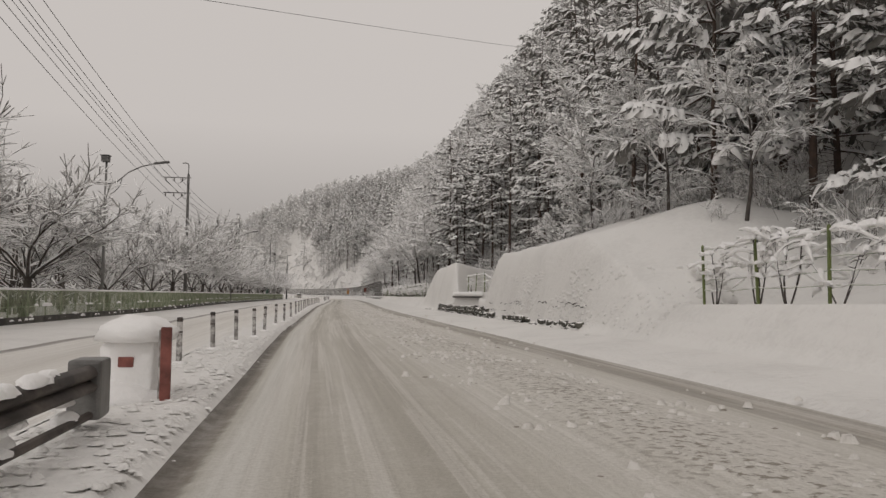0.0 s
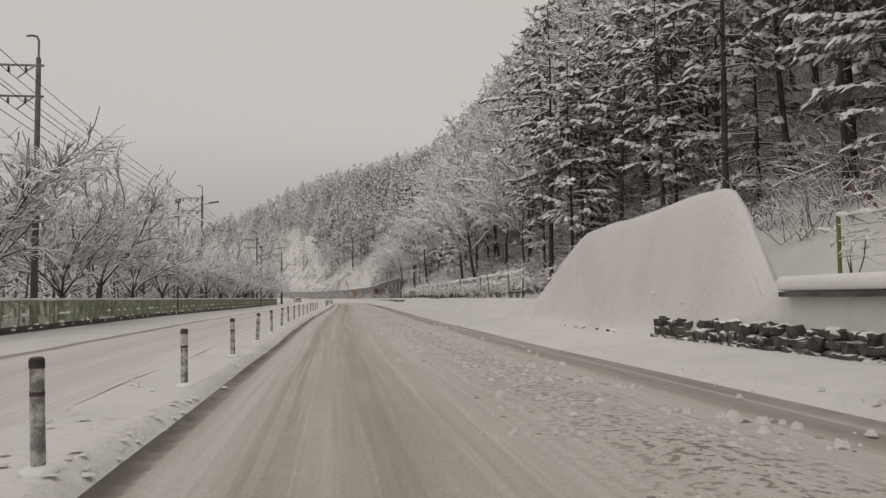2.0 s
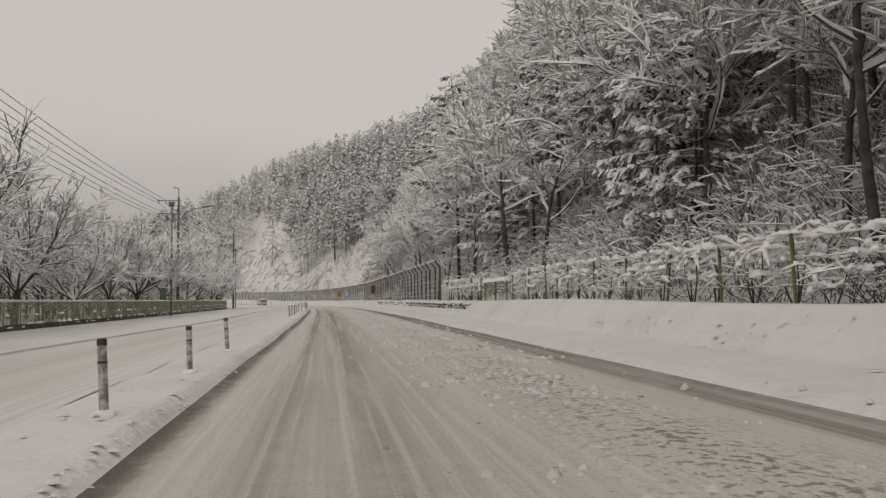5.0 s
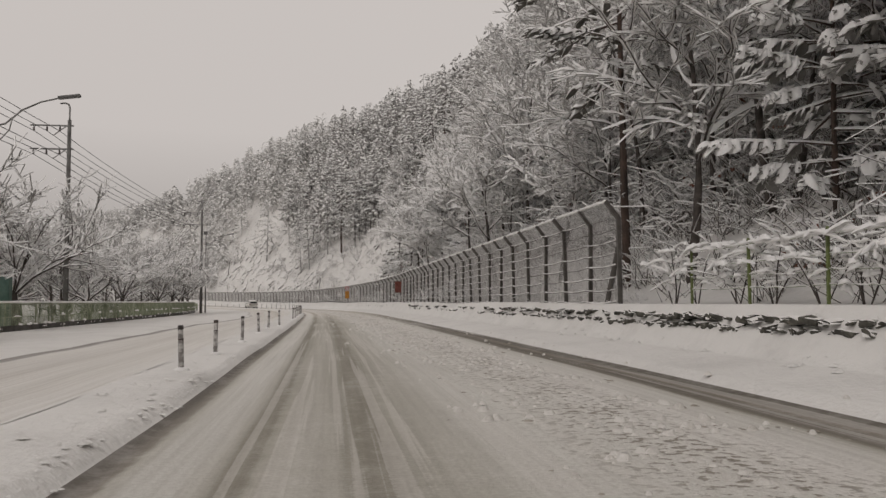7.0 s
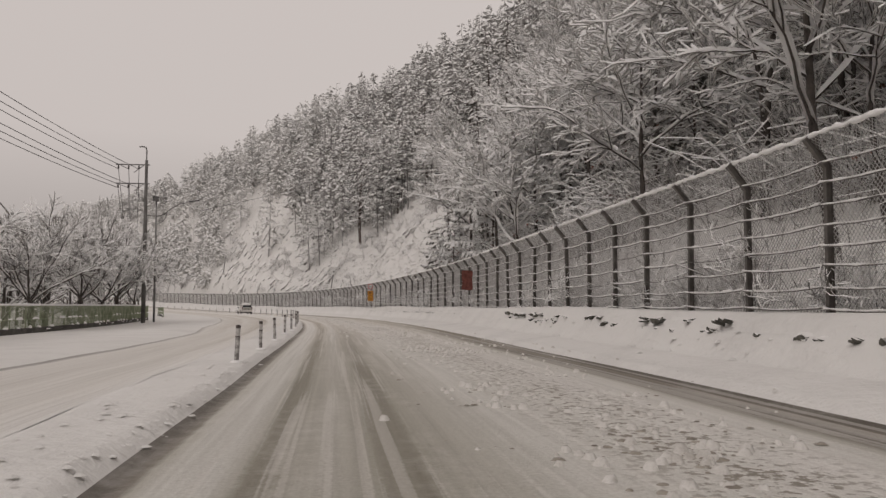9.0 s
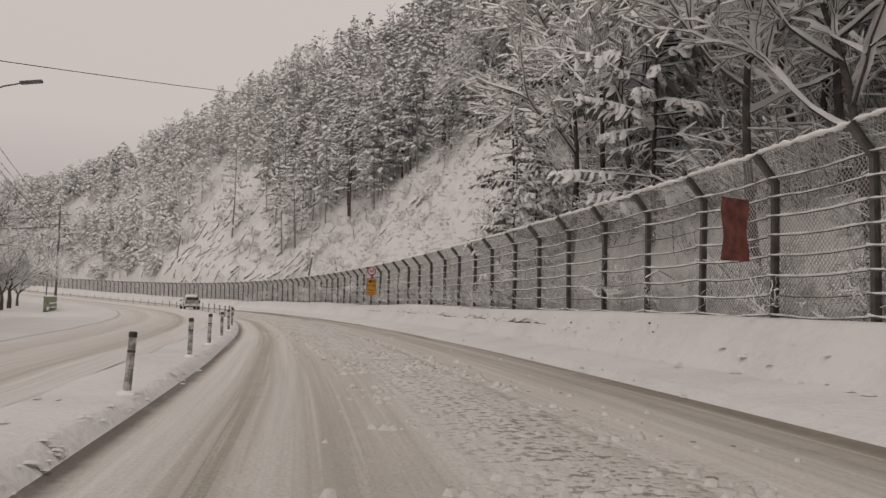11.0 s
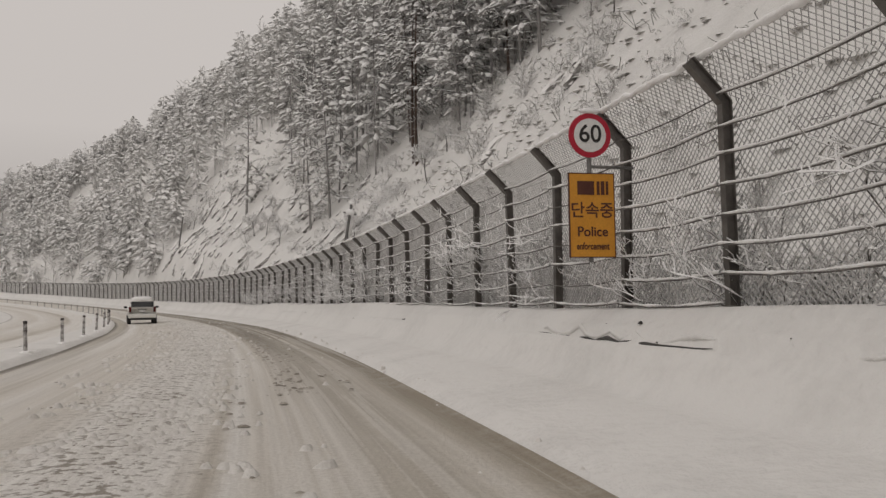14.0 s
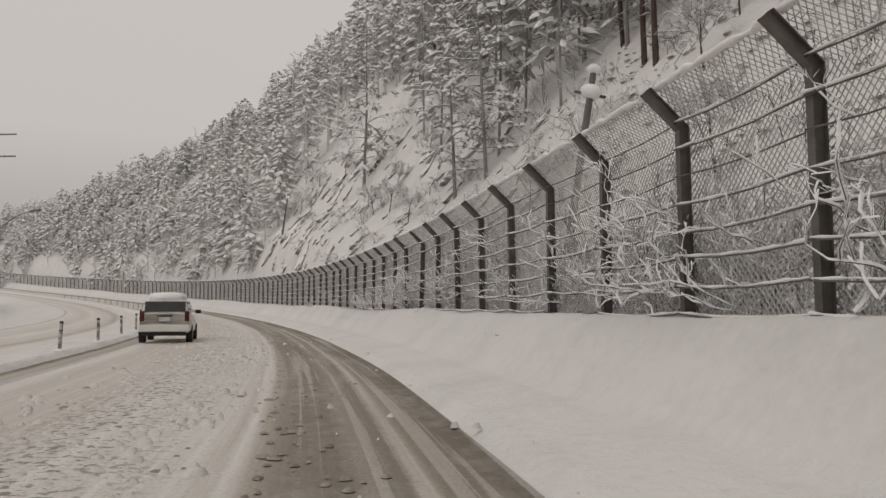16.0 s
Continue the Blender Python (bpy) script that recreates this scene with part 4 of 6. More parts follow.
for _ in range(26):
    plant(BROAD[1:2], rng, rng.uniform(264, 372), rng.uniform(14, 28), scale=(0.2, 0.36), group="slope saplings", sink=0.2)

# the row behind the wire fence across the road
for s, tall in ((12, 9.5), (20, 10), (29, 10), (39, 11.2), (53, 8.5), (65, 9), (73, 10), (83, 8.6), (89, 10.5), (101, 9.3), (111, 9.1), (121, 9.5), (132, 9.4), (142, 9), (152, 8.8), (160, 9), (169, 10.5),
                (182, 9.8), (195, 9.1), (205, 8.2), (220, 8.3), (230, 10.2), (236.5, 9.3), (243, 10.5), (253, 9.5)):
    o = -12.4 if s < 90 else -13.4
    plant(CHERRY, rng, s, o, scale=(tall / 8.6, tall / 8.2), group="roadside trees")
    for _ in range(2):
        if rng.random() < 0.7:
            plant(CHERRY + BROAD[1:2], rng, s + rng.uniform(-4, 5), o - rng.uniform(4, 14), scale=(0.85, 1.1), group="roadside trees")
for s in range(282, 420, 11):
    plant(CHERRY, rng, s + rng.uniform(-2, 2), -15 - rng.uniform(0, 3), scale=(0.85, 1.1), group="roadside trees")

# shrubs on the cut slope, by the fence and among the trunks
for _ in range(75):
    s = rng.uniform(250, 372)
    plant(SHRUBS[1:] + SPRIGS, rng, s, rng.uniform(12.2, 27), scale=(0.6, 1.15), group="slope shrubs", sink=0.15)
for _ in range(70):
    s = rng.uniform(82, 256)
    plant(SHRUBS, rng, s, rng.uniform(13.2, 19), scale=(0.7, 1.2), group="slope shrubs", sink=0.15)
for _ in range(40):
    plant(SPRIGS + SHRUBS[1:], rng, rng.uniform(255, 306), rng.uniform(12.0, 24.5), scale=(0.3, 0.8), group="slope shrubs", sink=0.12)
s = 163.0
while s < 335:
    plant(SPRIGS, rng, s, float(fence_offset(s)) + rng.uniform(0.5, 1.1), scale=(0.65, 1.2), group="shrubs behind the fence", sink=0.15)
    s += rng.uniform(0.8, 2.4)
s = 186.0
while s < 318:
    thick = 0.8 if 228 < s < 246 or 255 < s < 262 or 276 < s < 296 else 0.65
    if rng.random() < thick:
        plant(CLIMBERS, rng, s, float(fence_offset(s)) + rng.uniform(0.4, 0.8), scale=(0.75, 1.25), group="climbers on the fence", sink=0.1)
    s += rng.uniform(0.7, 1.3)
for _ in range(70):
    s = rng.uniform(236, 312)
    plant(CLIMBERS, rng, s, float(fence_offset(s)) + rng.uniform(0.35, 0.6), scale=(0.7, 1.15), group="climbers on the fence", sink=0.1)
for _ in range(90):
    s = rng.uniform(276, 340)
    plant(SHRUBS + SPRIGS, rng, s, 12.0 + 13 * rng.random() ** 0.8, scale=(0.7, 1.3), group="slope shrubs", sink=0.2)
for _ in range(46):
    plant(SHRUBS, rng, rng.uniform(20, 46), rng.uniform(13.2, 18), scale=(0.8, 1.5), group="slope shrubs", sink=0.2)
for s, o in ((24, 14.2), (28.5, 13.6), (33, 14.4), (37.5, 13.8), (41, 14.6), (45, 13.9)):
    plant(BROAD, rng, s, o, scale=(0.42, 0.62), group="hillside trees")
for s in (24.5, 31, 36.5, 43):
    plant(SHRUBS, rng, s, 13.4, scale=(0.5, 0.7), group="slope shrubs", sink=0.15)


# ---- the far woods: one sheet of small trees ----
def far_woods(name, places, label, bark=HAZED_BARK, leaf=HAZED_NEEDLE):
    rng = random.Random(99)
    wood, green, snow, bare = Soup(), Soup(), Soup(), Soup()
    for s, o, tall, leafy in places:
        x, y = (float(v) for v in plan(s, o))
        base = Vector((x, y, float(terrain(s, o)) - 0.3))
        top = base + Vector((rng.uniform(-0.5, 0.5), rng.uniform(-0.5, 0.5), tall))
        wood.tube([base, top], [0.11, 0.03], 3)
        low = 0.22 if leafy else 0.12
        stout = rng.uniform(0.8, 1.25)
        count = 40 if leafy else 14
        for i in range(count):
            f = low + (1 - low) * (i + rng.random()) / count
            p = base.lerp(top, f)
            g = (f - low) / (1 - low)
            r = stout * (2.6 * math.sqrt(max(0, 1 - (1.2 * g - 0.2) ** 2)) if leafy else 2.6 * (1 - g ** 2.4)) * rng.uniform(0.5, 1.0) + 0.25
            a = rng.uniform(0, 6.283)
            d = Vector((math.cos(a), math.sin(a), rng.uniform(-0.35, 0.1) if leafy else rng.uniform(0.2, 0.9))).normalized()
            if leafy:
                for _ in range(3):
                    green.blade(p + d * r * rng.uniform(0.1, 0.5), (d + Vector((rng.uniform(-0.8, 0.8), rng.uniform(-0.8, 0.8), rng.uniform(-0.7, 0.1)))).normalized(), r * 0.5 + 0.3, rng.uniform(0.08, 0.18), rng)
                snow.pad(p + d * r * 0.35 + Vector((0, 0, 0.1)), d, r * 0.34 + 0.2, rng.uniform(0.18, 0.34), rng.uniform(0.16, 0.32), rng, 0.3, green)
            else:
                tip = p + d * r
                bare.ridge([p, tip], [0.05, 0.02])
                snow.ridge([p + Vector((0, 0, 0.06)), tip + Vector((0, 0, 0.05))], [0.07, 0.045])
                for _ in range(2):
                    w = tip + Vector((rng.uniform(-0.9, 0.9), rng.uniform(-0.9, 0.9), rng.uniform(-0.2, 0.8)))
                    bare.ridge([p.lerp(tip, 0.6), w], [0.03, 0.015])
                    snow.ridge([p.lerp(tip, 0.6) + Vector((0, 0, 0.05)), w + Vector((0, 0, 0.04))], [0.05, 0.035])
    root = thing(name, Matrix(), label, "forest", "", "stuff")
    wood.object("trunks", bark, root)
    green.object("boughs", leaf, root)
    bare.object("branches", bark, root)
    snow.object("snow_load", SNOW_LOAD, root)




def undergrowth(name, amount, label, seed, spread, reach, thin):
    """Low tangled twigs all over the wooded slope, too many to tell apart."""
    rng = random.Random(seed)
    twig, snow, leaf = Soup(), Soup(), Soup()
    for _ in range(amount):
        s, o = spread(rng)
        if 262 < s < 300 and 14 < o < 27 and rng.random() < 0.4:
            continue
        if s > 158 and o < 15 and rng.random() < 0.7:
            continue
        if s < 78 and o < 15.5 or s < 112 and o < 13.4:
            continue
        x, y = (float(v) for v in plan(s, o))
        foot = Vector((x, y, float(terrain(s, o)) - 0.1))
        size = rng.uniform(*reach) * (1.25 if s < 250 else 0.8)
        red = s < 250 and rng.random() < 0.035
        for _ in range(7):
            a = rng.uniform(0, 6.283)
            d = Vector((math.cos(a), math.sin(a), rng.uniform(0.4, 1.8))).normalized()
            p = foot + Vector((rng.uniform(-0.5, 0.5), rng.uniform(-0.5, 0.5), 0))
            q = p + d * size * rng.uniform(0.5, 1.0)
            e = q + Vector((rng.uniform(-0.6, 0.6), rng.uniform(-0.6, 0.6), rng.uniform(-0.3, 0.3))) * size * 0.7
            twig.ridge([p, q, e], [0.013, 0.010, 0.006])
            snow.ridge([q - d * 0.3 * size + Vector((0, 0, 0.02)), q + Vector((0, 0, 0.02)), e + Vector((0, 0, 0.015))], [0.012 * thin, 0.022 * thin, 0.016 * thin])
            if red:
                for _ in range(3):
                    leaf.blade(q.lerp(e, rng.random()), Vector((rng.uniform(-1, 1), rng.uniform(-1, 1), -0.6)).normalized(), 0.22, 0.06, rng)
    root = thing(name, Matrix(), label, "undergrowth", "", "stuff")
    twig.object("twigs", TWIG, root)
    snow.object("snow_load", SNOW_LOAD, root)
    leaf.object("leaves", RED_LEAF, root, "a few dry reddish leaves")


undergrowth("undergrowth", 4500, "grey tangle of snowy twigs under the hillside trees", 12, lambda r: (r.uniform(-10, 120 if r.random() < 0.22 else 430), 11.4 + 30 * r.random() ** 1.6), (0.5, 1.5), 1.0)
undergrowth("thicket", 3600, "dense dark thicket of bare stems on the wooded slope", 13, lambda r: (r.uniform(60, 262), (13.5 if r.random() < 0.45 else 16.5) + 14 * r.random()), (0.8, 2.1), 1.05)
undergrowth("brush", 2600, "pale brush thick with snow between the trunks", 15, lambda r: (r.uniform(79, 172), 12.6 + 9 * r.random()), (0.6, 1.5), 1.8)
undergrowth("tall_brush", 2000, "tall snow-coated brush on the slope above the fence", 16, lambda r: (r.uniform(165, 250), 15 + 10 * r.random()), (1.4, 2.8), 1.9)
undergrowth("slope_scrub", 260, "small dry stalks poking through the snow of the cut slope", 14, lambda r: (r.uniform(254, 308), r.uniform(11.8, 24.5)), (0.2, 0.7), 0.5)
spots = []
wr = random.Random(5)
while len(spots) < 2500:
    s, o = wr.uniform(-40, 620), 12.5 + 42 * wr.random() ** 0.9
    if -20 < s < 258 and o < 30:
        continue
    if 256 < s < 345 and o < bare_to(s) + 2 or s >= 345 and o < 12.5 + 11 * float(step(385, 360, s)) + 2 * math.sin(s * 0.2):
        continue
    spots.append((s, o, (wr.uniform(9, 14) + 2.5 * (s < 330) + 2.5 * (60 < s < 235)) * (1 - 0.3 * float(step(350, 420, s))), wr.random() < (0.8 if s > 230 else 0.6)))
for _ in range(170):
    spots.append((wr.uniform(366, 560), wr.uniform(11.2, 17), wr.uniform(3, 7), wr.random() < 0.5))
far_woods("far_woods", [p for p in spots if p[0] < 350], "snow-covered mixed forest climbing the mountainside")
# the farthest trees get the palest colour, as painted haze
far_woods("far_woods_beyond", [p for p in spots if p[0] >= 350], "snowy forest on the far mountainside, painted pale for haze", HAZED_FAR, HAZED_FAR)
spots = []
while len(spots) < 760:
    spots.append((wr.uniform(-10, 560 if wr.random() < 0.35 else 270), -15.5 - 60 * wr.random() ** 1.7, wr.uniform(4.5, 8), wr.random() < 0.06))
far_woods("far_woods_across_road", spots, "snowy thicket beyond the road's far fence", TWIG)
for p in PROTOTYPES:
    for c in list(p.children):
        bpy.data.objects.remove(c)
    bpy.data.objects.remove(p)

# a hill far off under snow, its colour paled further to stand in for haze
hr = random.Random(3)
hv, hf = [], []
for i in range(61):
    t = i / 60
    x = -900 + 1500 * t
    top = 80 + 35 * math.sin(t * 5.1 + 0.6) + 14 * math.sin(t * 17) + hr.uniform(-4, 4)
    hv += [(x, 1150 + 60 * math.sin(t * 6), -3), (x, 1250 + 60 * math.sin(t * 6), top * 0.62), (x, 1420 + 60 * math.sin(t * 6), top)]
for i in range(60):
    for k in range(2):
        a = i * 3 + k
        hf.append((a, a + 3, a + 4, a + 1))
HAZE = mixed("haze_paled_snowy_woodland", (0.60, 0.585, 0.57), (0.74, 0.725, 0.71), 0.02, 0.95, 0.4, 0.0)
tagged(mesh_object("backdrop_hill", hv, hf, HAZE, None, "", True), "distant wooded hill under snow, painted pale for haze", "hill", "", "structure")


# ---- the tall rockfall fence ----
BAY = 2.5
fence = thing("rockfall_fence", Matrix(), "tall dark steel rockfall fence with wire mesh and snowy rails", "fence")


def fence_post_mesh():
    """An I-section swept up the post and out along its leaning arm."""
    w, d, t = 0.048, 0.060, 0.006
    section = ((-w, -d), (w, -d), (w, -d + 2 * t), (t, -d + 2 * t), (t, d - 2 * t), (w, d - 2 * t), (w, d), (-w, d), (-w, d - 2 * t), (-t, d - 2 * t), (-t, -d + 2 * t), (-w, -d + 2 * t))
    bm = bmesh.new()
    rings = []
    for y, z, lean in ((0, -0.12, 0), (0, 2.30, 21), (-0.40, 2.745, 42)):
        c, sn = math.cos(radians(lean)), math.sin(radians(lean))
        k = 1 / math.cos(radians(21)) if lean == 21 else 1.0
        rings.append([bm.verts.new((a, y + b * c * k, z + b * sn * k)) for a, b in section])
    n = len(section)
    for low, high in zip(rings, rings[1:]):
        for i in range(n):
            bm.faces.new((low[i], low[(i + 1) % n], high[(i + 1) % n], high[i]))
    bm.faces.new(rings[0][::-1])
    bm.faces.new(rings[-1])
    return bm


def panel_mesh():
    """Diamond wire mesh of one bay, with the leaning strip at its top."""
    v, f = [], []
    pitch, r = 0.095, 0.0062

    def wire(a, b):
        k = len(v)
        d = (b - a).normalized()
        u = d.cross(Vector((0, 1, 0))).normalized() * r
        w = Vector((0, r, 0))
        for p in (a, b):
            v.extend([p + u, p - u * 0.5 + w, p - u * 0.5 - w])
        for i in range(3):
            j = (i + 1) % 3
            f.append((k + i, k + j, k + 3 + j, k + 3 + i))

    def sheet(z0, z1, shape):
        rise = z1 - z0
        x = -rise
        while x < BAY:
            for sign in (1, -1):
                a, b = (x, z0), (x + rise, z1)
                if a[0] < 0:
                    a = (0, z0 - x)
                if b[0] > BAY:
                    b = (BAY, z0 + BAY - x)
                if a[1] < b[1]:
                    q = [(p[0] if sign == 1 else BAY - p[0], p[1]) for p in (a, b)]
                    wire(shape(*q[0]), shape(*q[1]))
            x += pitch

    sheet(0.0, 2.32, lambda x, z: Vector((x, 0.10, z)))
    sheet(2.32, 2.85, lambda x, z: Vector((x, 0.10 - (z - 2.32) * 0.78, 2.32 + (z - 2.32) * 0.80)))
    return v, f


RAILS = (0.10, 0.42, 0.74, 1.06, 1.38, 1.70, 2.02, 2.34)


def rail_mesh(snowy, seed):
    """A rail, or the ridge of snow that lies on it."""
    s = Soup()
    r = random.Random(seed)
    n = 14 if snowy else 3
    dip = [-0.045 * 4 * (k / n) * (1 - k / n) for k in range(n + 1)]
    pts = [Vector((BAY * k / n, -0.02 + (0.008 * r.uniform(-1, 1) if snowy else 0), dip[k] + ((0.024 + r.uniform(-0.004, 0.010)) if snowy else 0))) for k in range(n + 1)]
    s.tube(pts, [(0.0195 * r.uniform(0.3, 1.3) if r.random() < 0.85 else 0.004) if snowy else 0.0092 for _ in pts], 5)
    return s


post_proto = part("post", fence_post_mesh(), STEEL, fence)
pv, pf = panel_mesh()
panel_proto = mesh_object("mesh_panel", pv, pf, WIRE, fence)
rail_proto = rail_mesh(False, 0).object("rail", STEEL, fence)
ridges = [rail_mesh(True, 60 + i).object("snow_ridge", SNOW_LOAD, fence, "", True) for i in range(3)]
cap = Soup()
cr = random.Random(8)
cap.tube([Vector((BAY * k / 16, -0.31 + 0.02 * cr.uniform(-1, 1), 2.765 + cr.uniform(-0.012, 0.022))) for k in range(17)], [0.042 * cr.uniform(0.45, 1.4) for _ in range(17)], 6)
cap_proto = cap.object("snow_cap", SNOW_LOAD, fence, "", True)
joined_rails, joined_snow = Soup(), Soup()


def soup_copy(target, ob, m):
    base = len(target.v)
    target.v += [m @ v.co for v in ob.data.vertices]
    target.f += [tuple(base + i for i in p.vertices) for p in ob.data.polygons]


fr = random.Random(17)
ends, marks = [], []
for a, b, n in ((162.2, 188.75, 10), (188.75, 197.1, 3), (197.1, 240.0, 17), (240.0, 263.0, 10), (263.0, 271.4, 4), (271.4, 281.65, 5), (281.65, 290.45, 4), (290.45, 520.0, 101)):
    marks += [a + (b - a) * k / n for k in range(n)]
marks.append(520.0)
count = len(marks) - 1
for s in marks:
    x, y = (float(v) for v in plan(s, fence_offset(s)))
    ends.append(Vector((x, y, float(road_level(s)) + 1.08)))
for i, a in enumerate(ends):
    b = ends[min(i + 1, count)]
    d = (b - a) if i < count else (a - ends[i - 1])
    turn = math.degrees(math.atan2(d.y, d.x))
    # local x runs along the fence, local y away from the road
    tall = float(np.interp(marks[i], (161.5, 215, 240, 255, 284), (1.14, 1.12, 1.03, 0.96, 0.88)))
    m = Matrix.Translation(a) @ Matrix.Rotation(radians(turn), 4, "Z") @ Matrix.Diagonal((1, -1, tall, 1))
    share("post", post_proto, fence, m @ pose(0, 0, 0, fr.uniform(-1.2, 1.2), fr.uniform(-0.8, 0.8), 0))
    if i == count:
        break
    stretch = Matrix.Diagonal((d.length / BAY, 1, 1, 1))
    share("mesh_panel", panel_proto, fence, m @ stretch)
    share("snow_cap", cap_proto, fence, m @ stretch)
    near = 226 < marks[i] < 300
    for k, z in enumerate(RAILS):
        w = m @ stretch @ pose(0, -0.11, z, 0, fr.uniform(-0.5, 0.5), 0)
        if near:
            share("rail", rail_proto, fence, w)
            if fr.random() < 0.88:
                share("snow_ridge", ridges[(i + k) % 3], fence, w)
        else:
            soup_copy(joined_rails, rail_proto, w)
            if fr.random() < 0.88:
                soup_copy(joined_snow, ridges[(i + k) % 3], w)
for proto in [post_proto, panel_proto, rail_proto, cap_proto] + ridges:
    bpy.data.objects.remove(proto)
tagged(joined_rails.object("rails_beyond", STEEL, fence), kind="stuff")
tagged(joined_snow.object("snow_beyond", SNOW_LOAD, fence), kind="stuff")
# the end of the fence is braced
bm = bmesh.new()
e0 = ends[0]
rod(bm, e0 + Vector((0.05, 1.35, -0.1)), e0 + Vector((0.02, 0.12, 1.75)), 0.085, 0.085, 8)
part("brace", bm, STEEL, fence, "slanting brace at the fence's end")


# ---- wire fence across the road ----
far_fence = thing("wire_fence", Matrix(), "low pale green wire fence with a snowy top rail", "fence")


vr_fence = random.Random(29)


def wire_fence(parent, s0, s1, off, high, step_s, mats):
    """Posts, two rails, infill wires and a dark foot, with a line of snow along the top."""
    post, rails, infill, snow, foot = None, Soup(), Soup(), Soup(), Soup()
    s = s0
    pts = []
    while s <= s1:
        x, y = (float(v) for v in plan(s, off(s)))
        pts.append(Vector((x, y, float(terrain(s, off(s))))))
        s += step_s
    for i, p in enumerate(pts):
        if post is None:
            bm = bmesh.new()
            box(bm, (0.06, 0.06, high + 0.3), pose(0, 0, high / 2 - 0.1), 0.006)
            box(bm, (0.075, 0.075, 0.02), pose(0, 0, high + 0.05))
            post = part("post", bm, mats[0], parent)
            post.matrix_basis = Matrix.Translation(p)
        else:
            share("post", post, parent, Matrix.Translation(p))
    up = Vector((0, 0, 1))
    for a, b in zip(pts, pts[1:]):
        for z in (0.12, high * 0.5, high - 0.03):
            rails.tube([a + up * z, b + up * z], [0.022, 0.022], 4)
        d = b - a
        for k in range(1, 24):
            p = a + d * (k / 24)
            infill.tube([p + up * 0.1, p + up * (high - 0.03)], [0.010, 0.010], 3)
        side = d.normalized().cross(up) * 0.05
        base = len(foot.v)
        foot.v += [a + side, b + side, b + side + up * 0.26, a + side + up * 0.26, a - side, b - side, b - side + up * 0.26, a - side + up * 0.26]
        foot.f += [tuple(base + i for i in q) for q in ((0, 1, 2, 3), (7, 6, 5, 4), (3, 2, 6, 7))]
        for _ in range(3):
            snow.heap(a.lerp(b, vr_fence.random()) + up * vr_fence.choice((0.14, 0.26, high * 0.5 + 0.02)), (vr_fence.uniform(0.05, 0.10), vr_fence.uniform(0.12, 0.5), vr_fence.uniform(0.05, 0.14)), vr_fence)
    snow.tube([p + up * (high + 0.035) for p in pts], [0.05 + 0.025 * (i % 3 == 1) for i in range(len(pts))], 5)
    tagged(rails.object("rail_run", mats[0], parent), kind="stuff")
    tagged(infill.object("wire_infill", mats[1], parent), kind="stuff")
    snow.object("snow_cap", SNOW_LOAD, parent, "line of snow on the rail", True)
    foot.object("foot_wall", DARK_CONCRETE, parent, "low dark concrete footing")


wire_fence(far_fence, -8, 256, lambda s: -10.5 - 1.9 * float(step(50, 115, s)), 1.3, 2.0, (GREEN, GREEN))
second_fence = thing("wire_fence", Matrix(), "short pale green wire fence with a snowy top rail", "fence")
wire_fence(second_fence, 276, 295, lambda s: -11.5, 1.15, 2.0, (GREEN, GREEN))

# ---- vine fences on the near bank ----
vr = random.Random(23)


def vine_fence(s0, s1, off, gap, high, snowy=True):
    root = thing("vine_fence", Matrix(), "green post-and-wire fence overgrown with snowy vines", "fence")
    pts, s = [], s0
    while s <= s1:
        x, y = (float(v) for v in plan(s, off))
        pts.append(Vector((x, y, float(terrain(s, off)))))
        s += gap
    wires, snow = Soup(), Soup()
    up = Vector((0, 0, 1))
    first = None
    for p in pts:
        m = Matrix.Translation(p) @ pose(0, 0, 0, vr.uniform(-4, 4), vr.uniform(-4, 4), 0)
        if first is None:
            bm = bmesh.new()
            box(bm, (0.055, 0.055, high + 0.4), pose(0, 0, high / 2 - 0.2), 0.006)
            rod(bm, (0, 0, high), (0, 0, high + 0.05), 0.04, 0.02, 8)
            first = part("post", bm, GREEN_POST, root, "green steel post")
            first.matrix_basis = m
        else:
            share("post", first, root, m)
    for a, b in zip(pts, pts[1:]):
        for z in (0.35, 0.62, 0.9, high - 0.08):
            mid = a.lerp(b, 0.5) + up * (z - 0.03)
            wires.tube([a + up * z, mid, b + up * z], [0.007] * 3, 3)
            high_wire = z > high - 0.1
            line = [a.lerp(b, k / 18) + up * (z + (0.03 if high_wire else 0.014) - 0.03 * math.sin(math.pi * k / 18) + vr.uniform(-0.01, 0.03)) for k in range(19)]
            snow.tube(line, [(0.042 if high_wire else 0.011) * vr.uniform(0.3, 1.5) for _ in line], 6)
        for _ in range(22 if snowy else 0):
            p = a.lerp(b, vr.random()) + up * vr.choice((high - 0.08, high - 0.02, high, 0.9, 0.62)) + Vector((vr.uniform(-0.12, 0.2), 0, 0))
            snow.lump(p, Vector((vr.uniform(-0.5, 0.5), 1, vr.uniform(-0.4, 0.3))), vr.uniform(0.08, 0.3), vr.uniform(0.05, 0.11), vr.uniform(0.05, 0.1), vr)
    tagged(wires.object("wire_run", GREEN, root), kind="stuff")
    snow.object("snow_cap", SNOW_LOAD, root, "snow along the wires", True)


